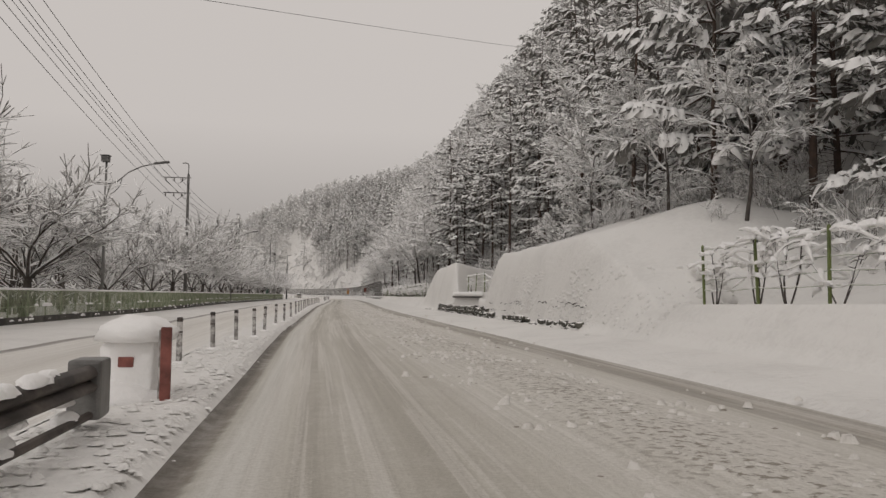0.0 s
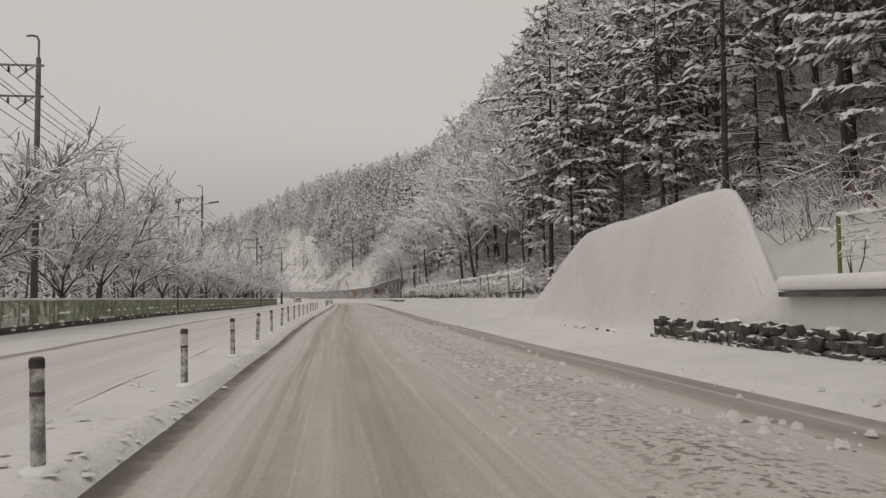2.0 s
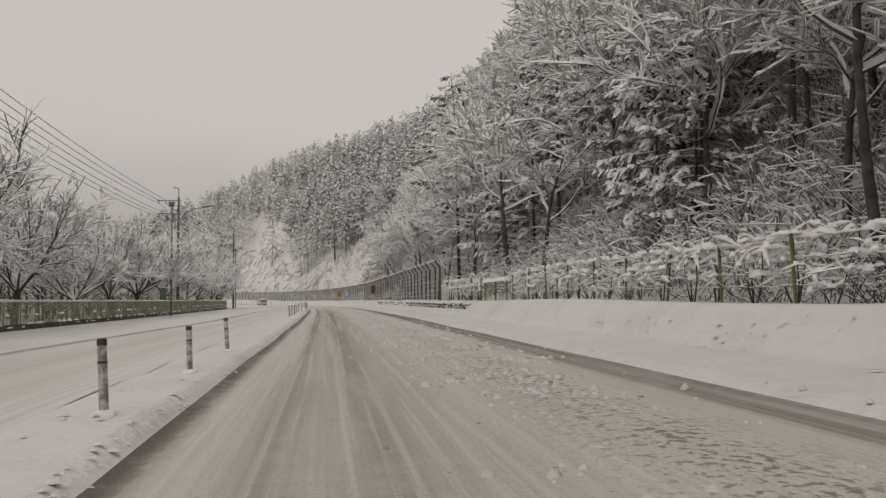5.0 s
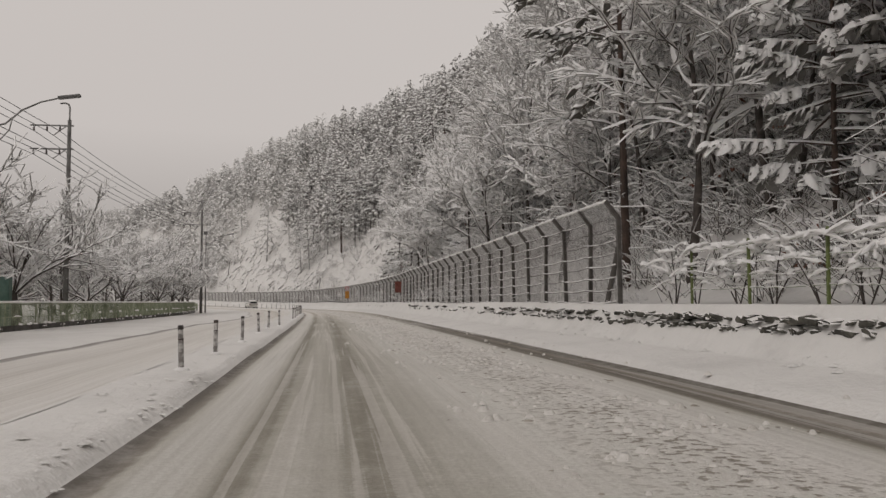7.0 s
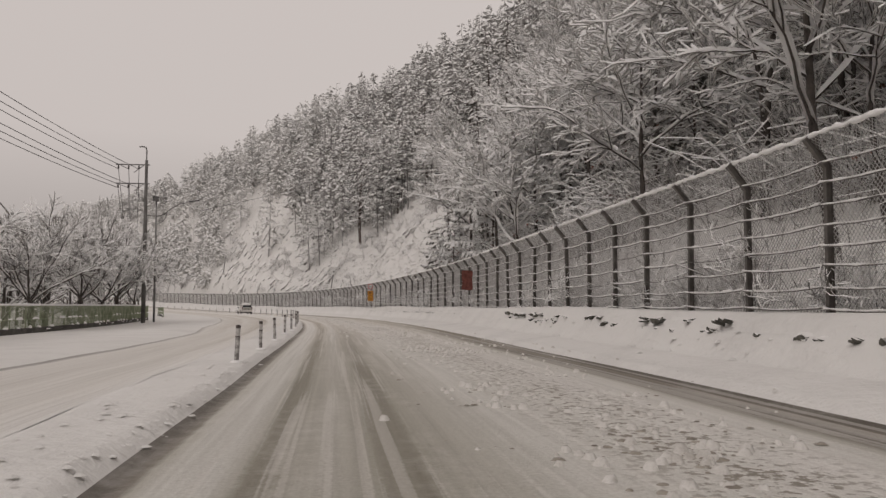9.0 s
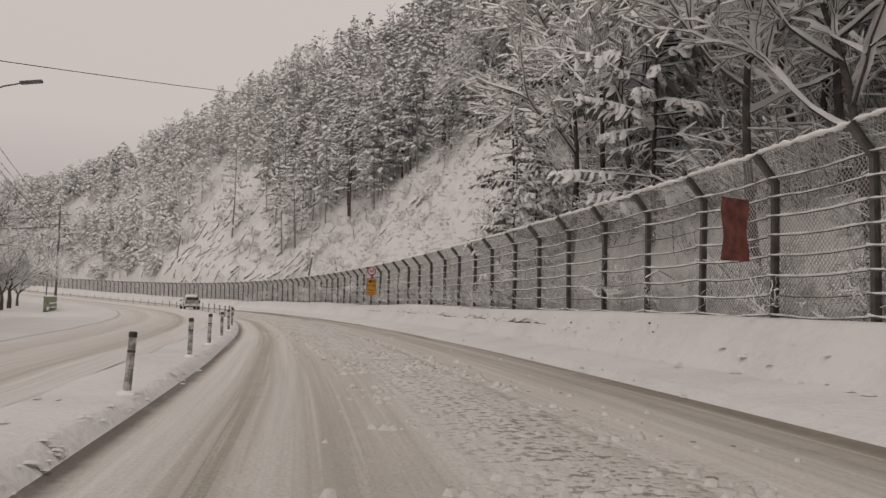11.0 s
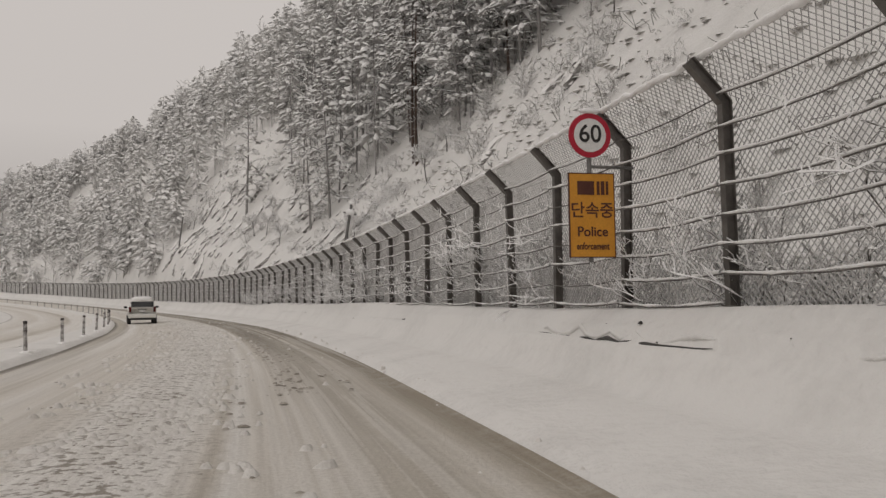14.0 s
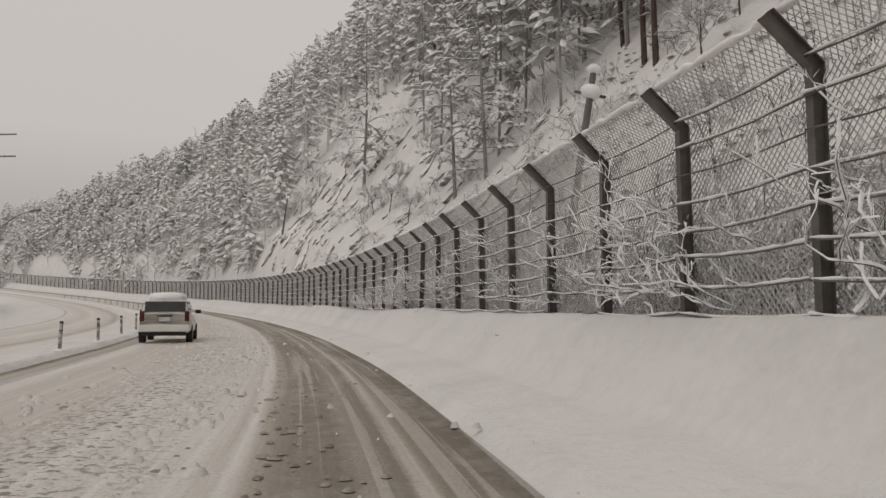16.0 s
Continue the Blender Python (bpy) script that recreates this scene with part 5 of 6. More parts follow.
vine_fence(9, 21, 10.6, 2.6, 1.45)
vine_fence(44.6, 55, 10.3, 2.9, 1.15, False)
green_fence = thing("rail_fence", Matrix(), "short olive green rail fence under a thick blanket of snow", "fence")
gp = [Vector((*(float(v) for v in plan(s, 10.42)), float(terrain(s, 10.42)))) for s in (140.2, 142.9, 145.7)]
for p in gp:
    bm = bmesh.new()
    box(bm, (0.07, 0.07, 1.45), pose(p.x, p.y, p.z + 0.42, vr.uniform(-3, 3), vr.uniform(-3, 3), 0), 0.008)
    part("post", bm, GREEN_POST, green_fence, "bright green post")
for a, b in zip(gp, gp[1:]):
    for z in (0.42, 0.57, 0.72, 0.87, 1.0):
        bm = bmesh.new()
        up = Vector((-0.03, 0, z))
        rod(bm, a + up, b + up + Vector((0, 0, vr.uniform(-0.02, 0.02))), 0.022, 0.022, 8)
        part("rail", bm, GREEN_RAIL, green_fence)
blanket = Soup()
for k in range(46):
    blanket.heap(gp[0].lerp(gp[2], vr.random()) + Vector((vr.uniform(-0.06, 0.06), 0, 1.03)), (vr.uniform(0.08, 0.15), vr.uniform(0.2, 0.45), vr.uniform(0.10, 0.20)), vr)
blanket.object("snow_cap", SNOW_LOAD, green_fence, "thick rounded snow along the top rail", True)
cabinet = thing("control_cabinet", pose(-13.75, 180.6, -0.55), "tall faded teal control cabinet beside the lamp pole", "cabinet")
bm = bmesh.new()
box(bm, (0.52, 0.42, 3.1), pose(0, 0, 1.55), 0.03)
part("casing", bm, TEAL, cabinet)
bm = bmesh.new()
box(bm, (0.42, 0.02, 1.3), pose(0, -0.215, 1.9), 0.006)
part("door", bm, TEAL, cabinet)
bm = bmesh.new()
box(bm, (0.62, 0.52, 0.10), pose(0, 0, 3.15), 0.045)
part("snow_cap", bm, SNOW_LOAD, cabinet, "flat cap of snow", True)
vine_fence(79, 127, 10.45, 3.0, 1.35)
vine_fence(127, 139, 10.45, 3.0, 1.35)
vine_fence(147, 158, 10.45, 2.7, 1.35)


def trained_vine(name, seed, tall, label):
    """Dark stems that part from one foot, and runners heavy with snow along the top wire."""
    rng = random.Random(seed)
    stem, snow = Soup(), Soup()
    for k in range(3):
        way = Vector((rng.uniform(-0.15, 0.15), (k - 1) * 0.45 + rng.uniform(-0.2, 0.2), 1)).normalized()
        pts, d = wander(Vector((0, 0, -0.1)), way, tall * rng.uniform(0.85, 1.05), 5, 0.03, rng, 0.16)
        radii = [0.020, 0.018, 0.016, 0.013, 0.011, 0.009]
        stem.tube(pts, radii, 4)
        snow_line(snow, pts[2:], radii[2:], 0.010, rng)
        for _ in range(6):
            q = pts[rng.choice((3, 4, 5, 5))]
            run, _d = wander(q, Vector((rng.uniform(-0.35, 0.35), rng.choice((-1, 1)), rng.uniform(-0.15, 0.5))).normalized(), rng.uniform(0.35, 0.95), 5, -0.07, rng, 0.3)
            stem.tube(run, [0.008, 0.007, 0.006, 0.005, 0.004, 0.003], 3)
            snow.tube([p + Vector((0, 0, 0.022)) for p in run], [0.012] + [0.036 * rng.uniform(0.4, 1.4) for _ in run[2:]] + [0.012], 5)
            if rng.random() < 0.6:
                snow.lump(run[rng.randint(1, 4)] + Vector((0, 0, 0.03)), Vector((0.2, 1, 0)), rng.uniform(0.08, 0.2), rng.uniform(0.05, 0.1), rng.uniform(0.05, 0.1), rng)
    root = thing(name, Matrix(), label, "vine")
    stuff_part(stem.object("stem", BARK, root))
    stuff_part(snow.object("snow_load", SNOW_LOAD, root, "snow heaped on the runners", True))
    return root


protos = [trained_vine("vine", 61 + i, tall, "twisted vine clumped with snow on a wire fence") for i, tall in enumerate((1.15, 1.0, 1.3))]
places = [(s + vr.uniform(-0.4, 0.4), 10.5 + vr.uniform(-0.05, 0.2), 1.0 if s < 112 else 1.15) for s in np.arange(79.5, 160, 1.5) if not 139 < s < 147]
places += [(s, 10.7, 1.15) for s in (8.6, 9.9, 11.2, 12.5, 14, 15.8, 17, 19)] + [(53.2, 10.5, 0.7), (46.6, 10.6, 0.9), (44.8, 10.5, 0.9), (48.6, 10.6, 0.5)]
for s, o, k in places:
    plant(protos, vr, s, o, scale=(k * 0.9, k * 1.1), group="vines on the fence", sink=0.08, turn=vr.choice((0, 180)) + vr.uniform(-8, 8))
for p in protos:
    for c in list(p.children):
        bpy.data.objects.remove(c)
    bpy.data.objects.remove(p)

# ---- median marker posts ----
marker_at = [13.6, 16.7, 19.6, 21.8, 25.2, 30.4, 35.1, 40.2, 45.4, 50.8, 56.3, 61.7, 67.1, 72.4, 77.8, 82.7, 87.8, 93.0, 98.3, 103.5, 108.7, 113.9, 119.1, 153.2, 157.4, 163.3, 169.4, 173.8, 178.3]
marker_at += [192.3 + 5.4 * k for k in range(6)] + [225.4, 229.6, 234.0, 238.9, 243.8, 247.6, 251.4] + [256.3 + 5.2 * k for k in range(34)]
bm = bmesh.new()
rod(bm, (0, 0, -0.1), (0, 0, 0.71), 0.047, 0.045, 12)
marker = thing("marker_post", Matrix(), "scuffed grey plastic median marker post standing in snow", "road post", "median markers")
part("pole", bm, POST_GREY, marker)
bm = bmesh.new()
rod(bm, (0, 0, 0.68), (0, 0, 0.735), 0.049, 0.049, 12)
rod(bm, (0, 0, 0.735), (0, 0, 0.75), 0.049, 0.036, 12)
part("top_band", bm, POST_DARK, marker, "dark worn band at the top")
bm = bmesh.new()
rod(bm, (0, 0, 0.50), (0, 0, 0.53), 0.0475, 0.0475, 12)
part("middle_band", bm, POST_DARK, marker)
bm = bmesh.new()
bmesh.ops.create_icosphere(bm, subdivisions=2, radius=0.13, matrix=Matrix.Diagonal((1, 1, 0.45, 1)))
part("snow_foot", bm, SNOW_LOAD, marker, "snow heaped round the foot", True)
for s in marker_at:
    o = float(np.interp(s, (13.6, 16.7, 19.6, 21.8, 30.4, 40, 46, 56, 66, 78, 150, 168, 174, 178, 190), (-1.1, -1.0, -0.88, -0.66, -0.68, -0.6, -0.59, -0.68, -0.74, -0.8, -0.82, -0.74, -0.63, -0.4, -0.2)))
    if s > 190:
        o = float(kerb_left(s)) - 0.28
    x, y = (float(v) for v in plan(s, o))
    copy_thing(marker, pose(x, y, float(terrain(s, o)), vr.uniform(-3, 3), vr.uniform(-3, 3), vr.uniform(0, 360)))
for c in list(marker.children):
    bpy.data.objects.remove(c)
bpy.data.objects.remove(marker)


# ---- poles, lamps and cables across the road ----
def catenary(a, b, sag, n=10):
    return [a.lerp(b, k / n) - Vector((0, 0, sag * 4 * (k / n) * (1 - k / n))) for k in range(n + 1)]


POLES = [(-13.6, -25.0), (-13.6, 27.0), (-13.57, 79.0), (-14.75, 133.5), (-14.1, 191.3), (-12.8, 239.7), (-33.0, 327.7), (-64.0, 366.0)]
ARM_Z = (10.7, 12.15)
LIFT = (5.5, 5.5, 0, 0.5, 0, -0.1, 0.3, 3)
for i, (x, y) in enumerate(POLES):
    z = height(x, y)
    up = LIFT[i]
    pole = thing("power_pole", Matrix.Translation((x, y, 0)), "tall grey concrete power pole with two crossarms", "power pole", "power poles")
    bm = bmesh.new()
    rod(bm, (0, 0, z - 0.3), (0, 0, 12.5 + up), 0.17, 0.11, 12)
    part("shaft", bm, CONCRETE, pole, "", True)
    for az in (ARM_Z[0] + up, ARM_Z[1] + up):
        bm = bmesh.new()
        box(bm, (2.5, 0.09, 0.09), pose(0.2 if i == 6 else -1.0, 0, az), 0.008)
        box(bm, (0.9, 0.05, 0.05), pose(-0.55, 0, az - 0.32, 0, -38, 0))
        part("crossarm", bm, GALVANISED, pole)
        for k in range(3):
            bm = bmesh.new()
            rod(bm, (-0.55 - 0.75 * k, 0, az - 0.02), (-0.55 - 0.75 * k, 0, az - 0.34), 0.035, 0.05, 8)
            rod(bm, (-0.55 - 0.75 * k, 0, az - 0.14), (-0.55 - 0.75 * k, 0, az - 0.18), 0.075, 0.075, 8)
            rod(bm, (-0.55 - 0.75 * k, 0, az - 0.25), (-0.55 - 0.75 * k, 0, az - 0.29), 0.075, 0.075, 8)
            part("insulator", bm, INSULATOR, pole)
    bm = bmesh.new()
    pipe(bm, [(0, 0, 12.4 + up), (0, 0, 13.3 + up), (-0.08, 0, 13.5 + up), (-0.3, 0, 13.56 + up), (-0.55, 0, 13.52 + up)], 0.05)
    part("top_hook", bm, GALVANISED, pole, "curved bracket on the pole's head")
cables = []
for i in range(len(POLES) - 1):
    a, b = POLES[i], POLES[i + 1]
    for az in ARM_Z:
        for k in range(3):
            p, q = Vector((a[0] - 0.55 - 0.75 * k, a[1], az - 0.34 + LIFT[i])), Vector((b[0] - 0.55 - 0.75 * k, b[1], az - 0.34 + LIFT[i + 1]))
            s = Soup()
            s.tube(catenary(p, q, 0.55), [0.022] * 11, 4)
            cables.append(tagged(s.object("power_cable", CABLE, None), "thin black power cable strung between poles", "cable", "power cables"))

LAMPS = [(-12.5, 47.0, 8.1), (-13.3, 111.8, 9.2), (-11.7, 172.7, 9.0), (-12.8, 243.5, 9.35), (-35.5, 332.0, 7.5)]
for x, y, top in LAMPS:
    z = height(x, y)
    lamp = thing("street_lamp", Matrix.Translation((x, y, 0)), "grey steel street lamp with a curved arm over the road", "street lamp", "street lamps")
    bm = bmesh.new()
    rod(bm, (0, 0, z - 0.2), (0, 0, top + 0.4), 0.09, 0.06, 10)
    part("pole", bm, GALVANISED, lamp, "", True)
    arm = Soup()
    arm.tube([Vector(v) for v in ((-0.7, 0, top - 0.75), (0, 0, top - 0.85), (0.6, 0, top - 0.7), (1.2, 0, top - 0.15), (1.9, 0, top + 0.2), (2.6, 0, top + 0.38))], [0.04, 0.04, 0.038, 0.036, 0.034, 0.03], 7)
    arm.object("arm", GALVANISED, lamp, "", True)
    brace = Soup()
    brace.tube([Vector(v) for v in ((0, 0, top - 1.5), (0.45, 0, top - 1.3), (0.75, 0, top - 0.95), (0.85, 0, top - 0.5))], [0.025] * 4, 6)
    brace.object("brace", GALVANISED, lamp, "", True)
    bm = bmesh.new()
    box(bm, (0.85, 0.26, 0.12), pose(2.95, 0, top + 0.44, 0, -8, 0), 0.04)
    part("head", bm, LAMP_HEAD, lamp)
    bm = bmesh.new()
    box(bm, (0.42, 0.40, 0.34), pose(-0.05, 0, top + 0.55), 0.04)
    box(bm, (0.5, 0.46, 0.05), pose(-0.05, 0, top + 0.74), 0.015)
    part("control_box", bm, LAMP_HEAD, lamp, "boxy lantern on the pole's head")

# a cable that crosses over the road
for a, b in ((Vector((-21.1, 15.8, 8.9)), Vector((28.7, 95.2, 31.2))), (Vector((-7.9, 232.6, 7.7)), Vector((6.9, 286.8, 20.5)))):
    s = Soup()
    s.tube(catenary(a, b, 0.3, 16), [0.013] * 17, 4)
    tagged(s.object("overhead_cable", CABLE, None), "black cable crossing high over the road", "cable")

# two leaning poles on the cut slope
for x, y, high, lean in ((0.8, 294.4, 5.2, 9), (-22.6, 361.4, 4.6, 7)):
    bm = bmesh.new()
    rod(bm, (0, 0, -0.5), (0, 0, high), 0.10, 0.07, 9)
    rod(bm, (-0.35, 0, high * 0.9), (0.35, 0, high * 0.9), 0.035, 0.035, 6)
    zb = height(x, y)
    p = thing("leaning_pole", pose(x, y, zb, 0, lean, 10), "weathered leaning utility pole on the snowy slope", "pole")
    part("shaft", bm, CONCRETE, p, "", True)
    bm = bmesh.new()
    for z, w in ((high + 0.05, 0.16), (high * 0.9 + 0.06, 0.24)):
        bmesh.ops.create_icosphere(bm, subdivisions=2, radius=1.0, matrix=Matrix.Translation((0, 0, z)) @ Matrix.Diagonal((w, w * 0.8, w * 0.75, 1)))
    part("snow_cap", bm, SNOW_LOAD, p, "snow heaped on the pole's top and arm", True)


# ---- stone walling under the banks ----
def stones(name, s0, s1, off, z0, z1, gap, label, chance, tall=0.26, floor=-0.45):
    root = thing(name, Matrix(), label, "wall")
    r = random.Random(int(s0 * 7))
    shapes = []
    for k in range(5):
        bm = bmesh.new()
        bmesh.ops.create_cube(bm, size=1.0)
        bmesh.ops.subdivide_edges(bm, edges=bm.edges, cuts=1, use_grid_fill=True)
        for v in bm.verts:
            v.co = v.co * (0.86 if v.co.length > 0.8 else 1.0) + Vector((r.uniform(-0.12, 0.12), r.uniform(-0.14, 0.14), r.uniform(-0.14, 0.14)))
        shapes.append(part("stone", bm, SNOWY_STONE, root))
    n = 0
    s = s0
    while s < s1 and n < 290:
        z = z0
        while z < z1:
            if r.random() < chance(s) and wave(s, z * 3, 1.6, s0) > floor:
                o = off + 0.28 * (z - z0) + r.uniform(-0.02, 0.10)
                x, y = (float(v) for v in plan(s + r.uniform(-0.1, 0.1), o))
                h = float(np.interp(s, S, TURNS))
                share("stone", r.choice(shapes), root, pose(x, y, z + r.uniform(-0.04, 0.04), r.uniform(-15, 15), r.uniform(-15, 15), math.degrees(h)) @ Matrix.Diagonal((0.26, gap * r.uniform(0.6, 1.35), tall * r.uniform(0.5, 1.25), 1)))
                n += 1
            z += 0.2
        s += gap * 0.82
    for ob in shapes:
        bpy.data.objects.remove(ob)


stones("stone_footing", 25, 43, 9.04, 0.18, 0.50, 0.24, "broken line of dark stones at the snow bank's foot", lambda s: 0.62 + 0.3 * float(wave(s, 0.0, 2.2, 5)), 0.15, -0.6)
stones("stone_footing", 59.5, 67, 9.06, 0.20, 0.34, 0.24, "thin broken line of dark stones at the snow bank's foot", lambda s: 0.5, 0.13, -0.6)
stones("stone_wall", 41, 59, 9.08, 0.20, 0.70, 0.27, "low wall of dark wet stones under the snow bank", lambda s: 0.88, 0.18, -1.0)
stones("stone_kerb", 146, 212, 9.44, 0.70, 0.92, 0.22, "broken edge of dark stones showing through the snow", lambda s: 0.62 - 0.42 * float(step(160, 185, s)), 0.11)
slab = thing("concrete_slab", Matrix(), "snow-capped concrete ledge with a dark underside", "ledge")
bm = bmesh.new()
x, y = (float(v) for v in plan(49.5, 9.55))
box(bm, (0.45, 8.4, 0.09), pose(x, y, 1.24), 0.02)
part("slab", bm, DARK_CONCRETE, slab)
bm = bmesh.new()
box(bm, (0.5, 8.6, 0.28), pose(x + 0.03, y, 1.43), 0.11)
part("snow_cap", bm, SNOW_LOAD, slab, "thick snow along the ledge", True)

# ---- rocks of the cut slope ----
rr = random.Random(77)
ledges = []
for i in range(9):
    bm = bmesh.new()
    bmesh.ops.create_cube(bm, size=1.6)
    bmesh.ops.subdivide_edges(bm, edges=bm.edges, cuts=3, use_grid_fill=True)
    for v in bm.verts:
        q = v.co * 1.5 + Vector((i * 7.3, 0, i * 3.1))
        v.co += Vector((noise.noise(q), noise.noise(q + Vector((9, 0, 0))), noise.noise(q * 1.6 + Vector((0, 9, 0))))) * 0.55
        v.co.x *= 1 - 0.35 * abs(v.co.y)
    ledges.append(part("slope_rock", bm, SNOWY_ROCK, None))
for _ in range(290):
    s = rr.choice((rr.uniform(283, 376), rr.gauss(318, 9), rr.gauss(352, 7)))
    o = 11.6 + 10.5 * rr.random() ** 1.3
    x, y = (float(v) for v in plan(s, o))
    ob = new("slope_rock", rr.choice(ledges).data)
    k = 0.16 + 0.5 * rr.random() ** 2.2
    rise = math.degrees(math.atan(float(terrain(s, o + 0.6) - terrain(s, o - 0.6)) / 1.2))
    ob.matrix_world = pose(x, y, height(x, y) + 0.10 * k, rr.uniform(-8, 10), -rise - rr.uniform(-9, 6), math.degrees(float(np.interp(s, S, TURNS))) + rr.uniform(-14, 14)) @ Matrix.Diagonal((k * rr.uniform(1.6, 3.2), k * rr.uniform(0.5, 1.1), k * rr.uniform(0.28, 0.55), 1))
    tagged(ob, "grey rock ledge jutting from the snowy cut slope", "rock", "slope rocks")
for ob in ledges:
    bpy.data.objects.remove(ob)

# ---- guard rail and the red marker at its end ----
rail = thing("guard_rail", Matrix(), "dark rusty guard rail half buried in snow", "guard rail")
prof = [(0.0, 0.12), (0.05, 0.14), (0.07, 0.17), (0.03, 0.20), (0.0, 0.22), (0.03, 0.24), (0.07, 0.27), (0.05, 0.31), (0.0, 0.33)]
gv, gf = [], []
ys = np.linspace(-14, 6.9, 14)
for yy in ys:
    for o, z in prof:
        x, y = (float(v) for v in plan(yy, -0.62 + o))
        gv.append((x, y, 0.33 + z))
n = len(prof)
for i in range(len(ys) - 1):
    for k in range(n - 1):
        gf.append((i * n + k, i * n + k + 1, (i + 1) * n + k + 1, (i + 1) * n + k))
beam = mesh_object("beam", gv, gf, RUST, rail, "", True)
solid = beam.modifiers.new("thick", "SOLIDIFY")
solid.thickness = 0.012
bm = bmesh.new()
x, y = (float(v) for v in plan(7.1, -0.66))
box(bm, (0.26, 0.42, 0.48), pose(x, y, 0.47, 0, 0, 4), 0.03)
part("end_box", bm, GALVANISED, rail, "dented grey steel end box")
bm = bmesh.new()
lower = [Vector((*(float(v) for v in plan(yy, -0.60)), 0.27)) for yy in (-14, -6, 0, 4, 6.9)]
pipe(bm, lower, 0.035, 8)
part("lower_rail", bm, RUST, rail)
for yy in (-12, -8, -4, 0, 4):
    bm = bmesh.new()
    x, y = (float(v) for v in plan(yy, -0.72))
    box(bm, (0.12, 0.12, 0.9), pose(x, y, 0.32), 0.01)
    part("post", bm, GALVANISED, rail)
sn = Soup()
gr = random.Random(4)
for _ in range(120):
    yy = gr.uniform(-9, 6.7)
    x, y = (float(v) for v in plan(yy, -0.6 + gr.uniform(-0.08, 0.05)))
    sn.heap(Vector((x, y, gr.choice((0.65, 0.65, 0.66, 0.30, 0.31, 0.42)))), (gr.uniform(0.05, 0.10), gr.uniform(0.08, 0.28), gr.uniform(0.03, 0.08)), gr)
sn.object("snow_load", SNOW_LOAD, rail, "snow lying on the beam", True)

pillar = thing("end_marker", Matrix(), "red reflective marker post under a heavy cap of snow", "road post")
bm = bmesh.new()
x, y = (float(v) for v in plan(9.0, -0.42))
box(bm, (0.11, 0.07, 0.95), pose(x, y, 0.42, 0, 0, 5), 0.01)
part("plate", bm, RED_WHITE, pillar)
bm = bmesh.new()
box(bm, (0.03, 0.09, 0.9), pose(x - 0.06, y + 0.02, 0.42, 0, 0, 5), 0.005)
part("edge", bm, POST_GREY, pillar)
bm = bmesh.new()
bmesh.ops.create_icosphere(bm, subdivisions=3, radius=1.0)
for v in bm.verts:
    v.co *= 1 + 0.16 * noise.noise(v.co * 2.2)
    v.co.z = max(v.co.z, -0.35)
bmesh.ops.transform(bm, matrix=pose(x - 0.40, y + 0.45, 0.80) @ Matrix.Diagonal((0.42, 0.55, 0.21, 1)), verts=bm.verts)
part("snow_cap", bm, SNOW_LOAD, pillar, "thick rounded cap of snow", True)
bm = bmesh.new()
bmesh.ops.create_icosphere(bm, subdivisions=4, radius=1.0)
for v in bm.verts:
    k = 1 + 0.10 * noise.noise(v.co * 2.4) + 0.05 * noise.noise(v.co * 6.0)
    v.co = Vector(math.copysign(abs(c) ** 0.55, c) for c in v.co) * k
bmesh.ops.transform(bm, matrix=pose(x - 0.42, y + 0.5, 0.36) @ Matrix.Diagonal((0.34, 0.44, 0.46, 1)), verts=bm.verts)
part("cushion", bm, SNOW_LOAD, pillar, "snow-plastered crash cushion", True)
bm = bmesh.new()
bmesh.ops.create_icosphere(bm, subdivisions=3, radius=1.0)
for v in bm.verts:
    v.co *= 1 + 0.22 * noise.noise(v.co * 2.6)
bmesh.ops.transform(bm, matrix=pose(x - 0.62, y + 0.35, 0.06) @ Matrix.Diagonal((0.62, 0.9, 0.30, 1)), verts=bm.verts)
part("snow_foot", bm, SNOW_LOAD, pillar, "ploughed snow heaped against its foot", True)
bm = bmesh.new()
box(bm, (0.16, 0.05, 0.11), pose(x - 0.42, y + 0.065, 0.52), 0.015)
part("reflector", bm, RED_WHITE, pillar, "red reflector peeping from the snow")


# ---- speed sign and enforcement board ----
sx, sy = 5.33, 261.45
sign = thing("speed_sign", pose(sx, sy, 0, 0, 0, 8), "round speed limit sign above an orange enforcement board", "road sign")


def flat_text(name, body, size, x, z, mat, parent, y=-0.022, squeeze=1.0, bold=0.003):
    cu = bpy.data.curves.new(name, "FONT")
    cu.body, cu.size, cu.align_x, cu.align_y, cu.extrude = body, size, "CENTER", "CENTER", 0.001
    cu.offset = bold
    ob = new(name, cu)
    ob.parent = parent
    ob.matrix_basis = pose(x, y, z, 90) @ Matrix.Diagonal((squeeze, 1, 1, 1))
    cu.materials.append(mat)
    return ob


DISC_Z, BOARD_Z = 3.285, 2.28
bm = bmesh.new()
rod(bm, (0, 0.05, 1.7), (0, 0.05, 3.5), 0.03, 0.03, 10)
part("pole", bm, GALVANISED, sign)
bm = bmesh.new()
rod(bm, (0, 0.0, DISC_Z), (0, 0.02, DISC_Z), 0.28, 0.28, 40)
part("disc", bm, SIGN_RED, sign, "red-rimmed sign disc")
bm = bmesh.new()
rod(bm, (0, -0.006, DISC_Z), (0, 0.002, DISC_Z), 0.213, 0.213, 40)
part("face", bm, SIGN_WHITE, sign)
flat_text("number", "60", 0.31, 0, DISC_Z + 0.01, SIGN_BLACK, sign, -0.010, 1.0, 0.004)
bm = bmesh.new()
box(bm, (0.60, 0.025, 1.05), pose(0, 0, BOARD_Z), 0.006)
